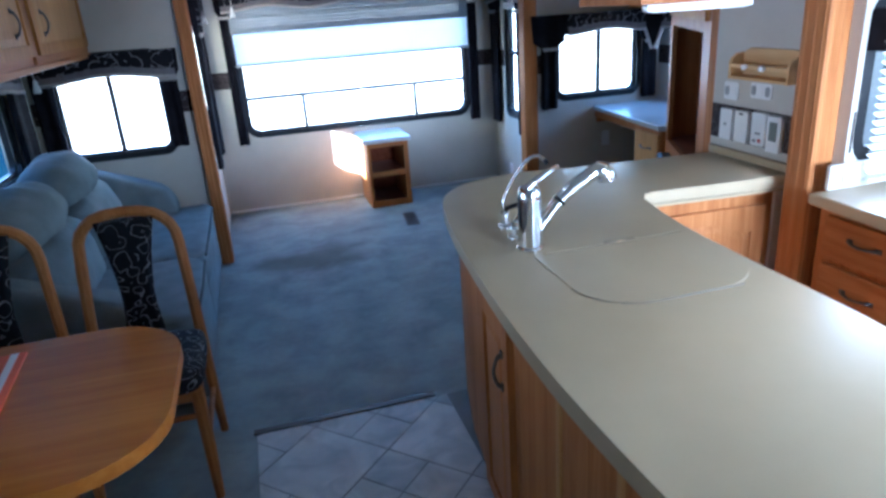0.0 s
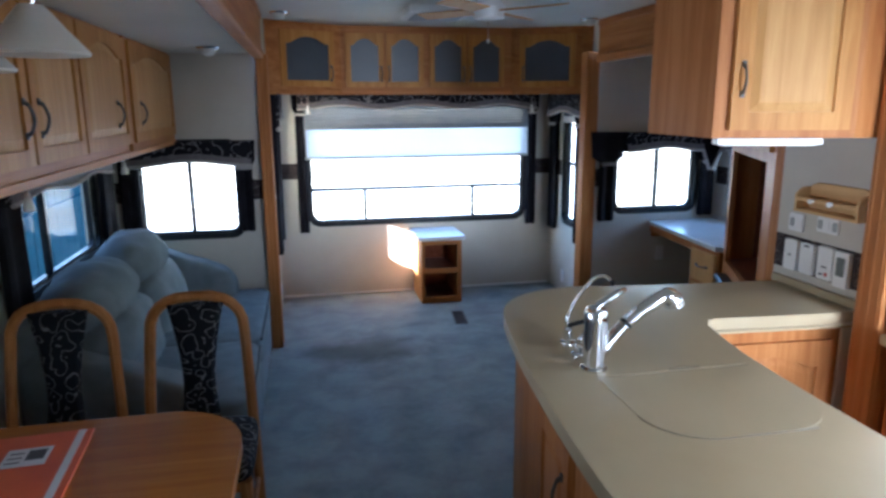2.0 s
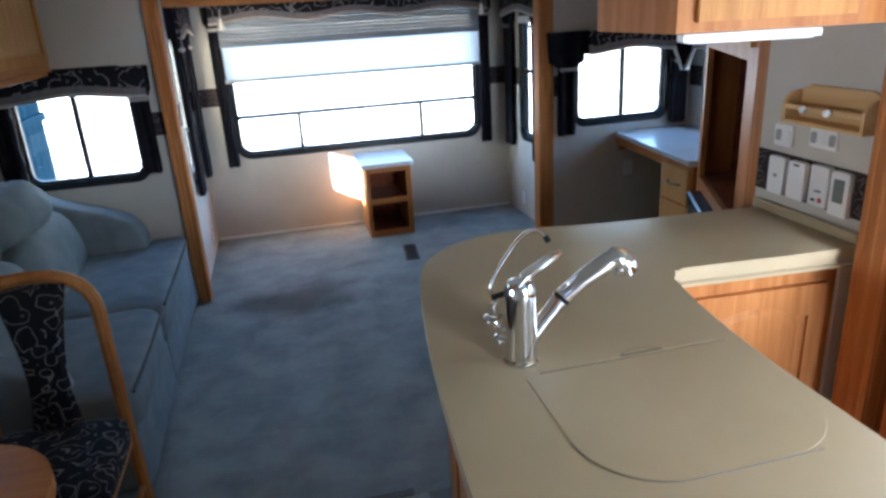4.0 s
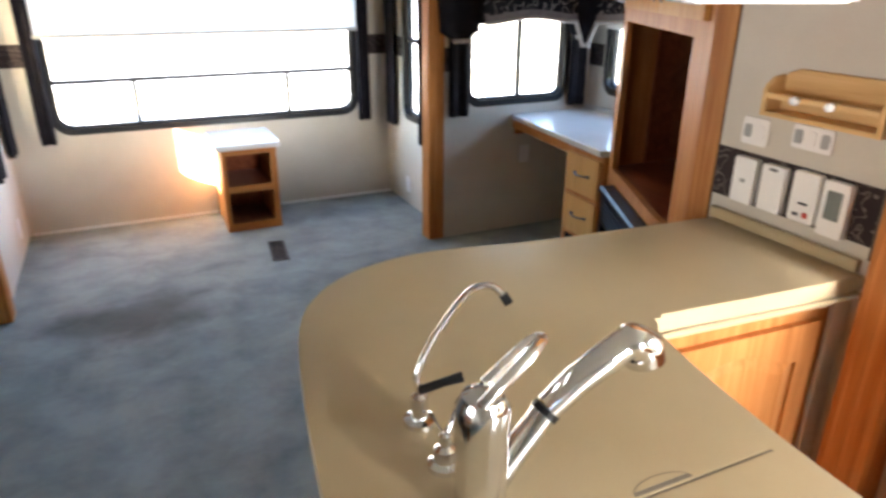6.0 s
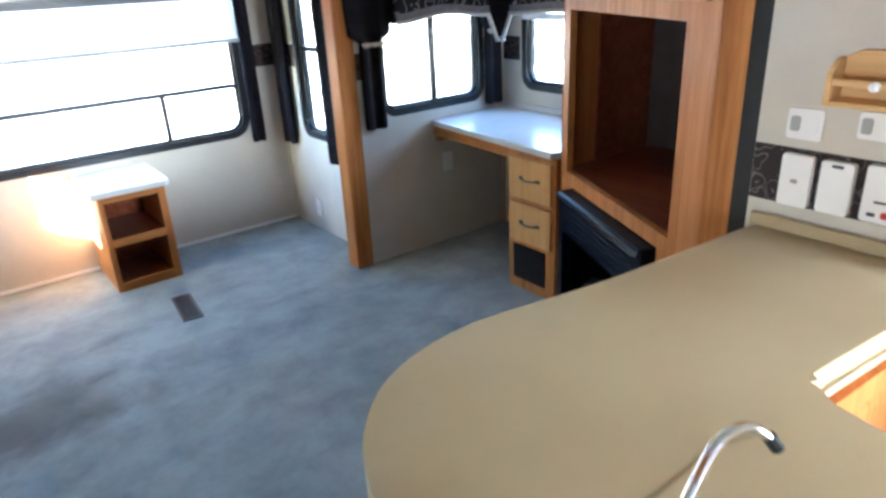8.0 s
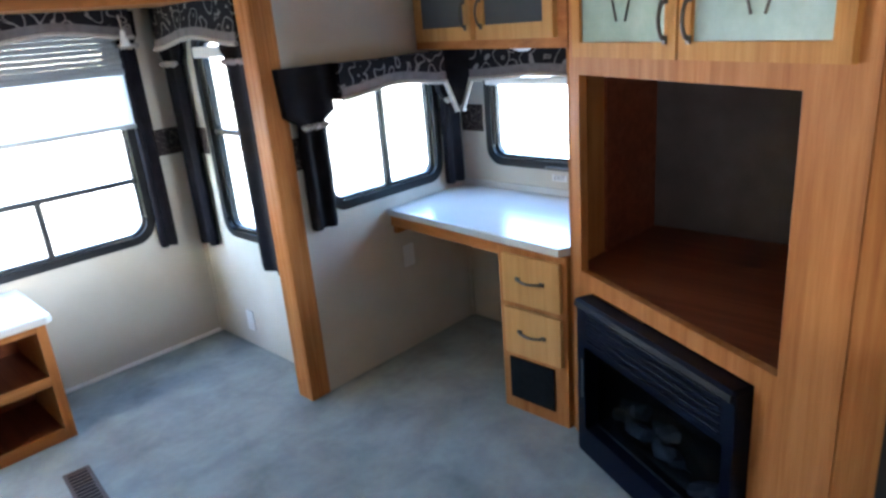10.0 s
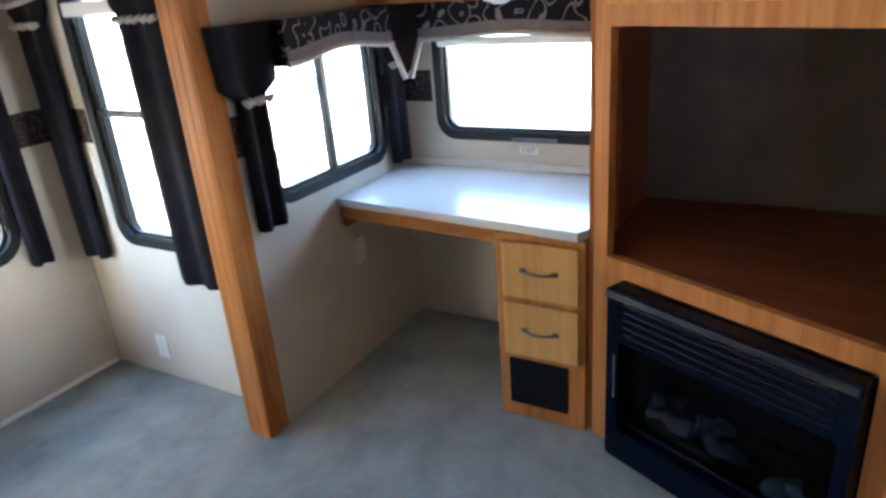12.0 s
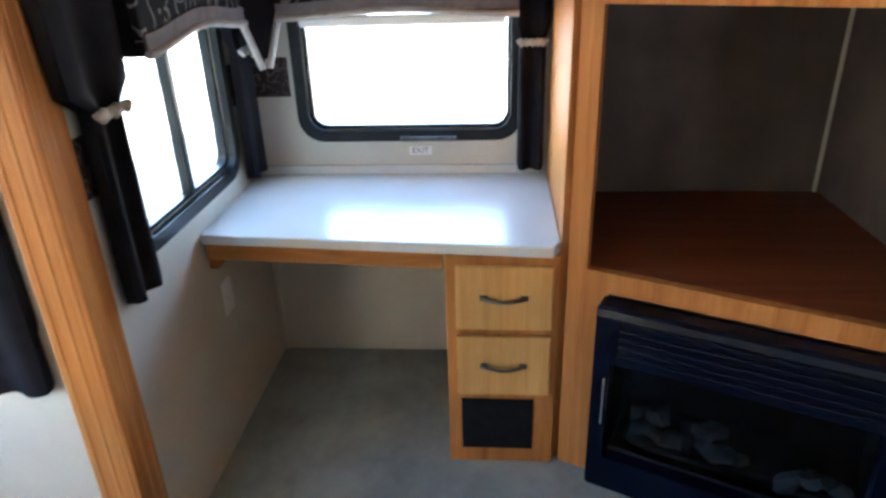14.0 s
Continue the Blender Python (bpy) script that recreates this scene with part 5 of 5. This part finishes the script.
for y in (2.125, 2.03):
    bm = lathe([(0.006, 0), (0.006, 0.012), (0.011, 0.018), (0.010, 0.03), (0.004, 0.034)], n=14)
    bm.transform(Matrix.Translation((1.775, y, RZ + 0.052)) @ pose(0, 0, 0, 0, -90, 0))
    part("peg", bm, white_plastic, sr, "white peg knob", True)
solid("trim_spice_edge", box(1.831, 1.8395, 1.896, 1.905, 0.947, 2.26, 0.002), strip_mat, "brown edge strip at the wall's end", "trim", kind="structure")
wall_plate("y", -1, 1.84, 2.289, 1.183, 0.085, 0.075, 2, "white double switch plate on the wall", "light_switch", "switch plates")
wall_plate("y", -1, 1.84, 2.115, 1.198, 0.115, 0.062, 3, "white outlet plate on the wall", "outlet", "wall outlets")
def device(y, w, z0, z1, label, extras):
    o = thing("control_panel", label, "control panel", m=pose(1.837, y, z0, 0, 0, -90), group="wall control panels")
    part("case", upright(rrect(-w / 2, w / 2, 0, z1 - z0, 0.008, 3), 0.022, 0.003), white_plastic, o)
    for nm, x0, x1, a, b_, mt in extras:
        part(nm, upright(rrect(x0, x1, a, b_, 0.003, 2), 0.0022, y=-0.0221), mt, o)
device(2.285, 0.074, 0.982, 1.112, "white wall control panel", [("button", -0.008, 0.008, 0.06, 0.07, grey_plastic)])
device(2.192, 0.074, 0.984, 1.111, "white wall thermostat panel", [("display", -0.012, 0.014, 0.113, 0.12, ink)])
device(2.092, 0.076, 0.986, 1.118, "white alarm panel with a red button", [("red_button", 0.008, 0.022, 0.015, 0.03, red_plastic), ("grey_button", -0.022, -0.004, 0.016, 0.024, ink), ("dark_bar", -0.012, 0.016, 0.048, 0.053, ink)])
device(2.008, 0.072, 0.974, 1.115, "white remote thermostat with a grey display", [("display", -0.02, 0.02, 0.045, 0.118, screen_mat)])

# wall cabinet over the short leg, canted front
uc = thing("kitchen_wall_cabinet", "honey oak kitchen wall cabinet with a canted door", "cabinet", at=(1.55, 2.2, 1.56))
part("carcase", prism([(1.205, 1.985), (1.67, 1.862), (1.836, 1.862), (1.836, 2.43), (1.205, 2.43)], 1.556, 2.268), oak, uc)
bm = upright([(0, 0.0), (0.405, 0), (0.433, 0.012), (0.445, 0.04), (0.445, 0.71), (0, 0.71)], 0.014, 0.003)
bm.transform(pose(1.2045, 1.985, 1.539, 0, 0, 90) @ pose(0, 0, 0, 0, 0, 0) @ Matrix.Translation((0, 0.014, 0)))
part("end_panel", bm, oak, uc)
ca = math.degrees(math.atan2(-0.123, 0.465))
door_panel(uc, pose(1.205, 1.985, 1.584, 0, 0, ca) @ Matrix.Translation((0.05, -0.001, 0)), 0.40, 0.64, True, None, None, (0.032, 0.17), rail=0.06)
part("bottom_rail", box(0.0, 0.47, -0.004, 0.02, 0, 0.03), oak_x, uc)
uc.children[-1].data.transform(Matrix.Translation(-origin[uc]) @ pose(1.205, 1.985, 1.547, 0, 0, ca) @ Matrix.Translation(origin[uc]))
lt = thing("under_cabinet_light", "white strip light below the wall cabinet", "strip light", m=pose(1.225, 1.985, 1.533, 0, 0, ca))
part("housing", box(0.0, 0.36, -0.005, 0.05, 0, 0.022, 0.004), white_plastic, lt)
part("diffuser", box(0.02, 0.34, 0.0, 0.045, -0.004, 0.0, 0.0015), shade_mat, lt)

# galley
gw = thing("galley_worktop", "beige galley worktop along the side wall", "worktop", at=(2.1, 0.7, 0.868))
part("slab", prism([(1.70, 1.682), (1.69, 1.4), (1.66, -0.8), (2.548, -0.8), (2.548, 1.682)], 0.868, 0.91, 0.01), counter_mat, gw)
part("backsplash", box(1.76, 2.545, 1.664, 1.682, 0.911, 1.0, 0.005), wall_mat, gw)
gc = thing("galley_base_unit", "honey oak galley base unit with three drawers", "drawer unit", at=(2.1, 1.2, 0))
part("carcase", box(1.755, 2.54, -0.75, 1.675, 0.08, 0.867), oak, gc)
part("toe_kick", box(1.80, 2.54, -0.75, 1.675, 0.0, 0.0798), strip_mat, gc)
for y0, y1 in ((1.63, 1.17), (1.14, 0.68), (0.65, 0.19)):
    for z0, z1 in ((0.69, 0.84), (0.50, 0.665), (0.30, 0.475), (0.11, 0.28)):
        d = part("drawer_front", box(1.732, 1.754, y1, y0, z0, z1, 0.006), oak_y, gc)
        handle(d, pose(1.732, y1 + (y0 - y1) * 0.64, (z0 + z1) / 2 + 0.012, 0, 0, -90) @ pose(0, 0, 0, 0, 90, 0), 0.11)
bl = thing("mini_blind", "white mini blind at the galley window", "window blind", at=(2.17, 1.66, 0.94))
for k in range(17):
    bm = box(-0.29, 0.29, -0.0125, 0.0125, -0.0006, 0.0006)
    bm.transform(pose(2.18, 1.640, 0.965 + k * 0.028, 28, 0, 0))
    part("slat", bm, blind_white, bl)
part("bottom_rail", box(1.89, 2.47, 1.628, 1.652, 0.93, 0.945, 0.003), blind_white, bl)
valance("x", -1, 1.685, 1.862, 2.50, 1.37, 1.50, 0.03, 2, 0.08)
for x in (1.83,):
    wall_plate("x", -1, 1.664, 1.84, 0.955, 0.05, 0.06, 1)

# ---- vinyl tiles and the joint to the carpet ----
solid("floor_strip", box(-0.30, 0.47, 2.325, 2.36, 0.0005, 0.010, 0.003), strip_mat, "dark brown strip between carpet and tile", "threshold", kind="structure")
tf = thing("tile_floor", "grey stone-pattern vinyl tiles in the kitchen", "floor", at=(0.6, 0.5, 0.0), kind="structure")
part("bedding", box(-0.29, 1.80, -1.58, 2.326, 0.0005, 0.003), grout_mat, tf)


def clip(poly, x0, x1, y0, y1):
    for ax, v, sg in ((0, x0, 1), (0, x1, -1), (1, y0, 1), (1, y1, -1)):
        out = []
        for a, c in zip(poly, poly[1:] + poly[:1]):
            ia, ic_ = sg * (a[ax] - v) >= 0, sg * (c[ax] - v) >= 0
            if ia:
                out.append(a)
            if ia != ic_:
                t = (v - a[ax]) / (c[ax] - a[ax])
                out.append((a[0] + t * (c[0] - a[0]), a[1] + t * (c[1] - a[1])))
        poly = out
        if len(poly) < 3:
            return []
    return poly


ts, dg = 0.36, math.sqrt(0.5)
for i in range(-8, 12):
    for j in range(-8, 12):
        if (i + j) % 2:      # a large slab
            cells = [(i * ts, j * ts, ts, ts)]
        else:                # four small ones
            h = ts / 2
            cells = [(i * ts + a * h, j * ts + c * h, h, h) for a in (0, 1) for c in (0, 1)]
        for u, v, du, dv in cells:
            g = 0.003
            quad = [(u + g, v + g), (u + du - g, v + g), (u + du - g, v + dv - g), (u + g, v + dv - g)]
            quad = [(0.2 + (a - c) * dg, 1.0 + (a + c) * dg - 1.0) for a, c in quad]
            quad = clip(quad, -0.288, 0.52, -1.2, 2.324)
            if len(quad) >= 3:
                part("tile", prism(quad, 0.003, 0.0055), tile_mat, tf)
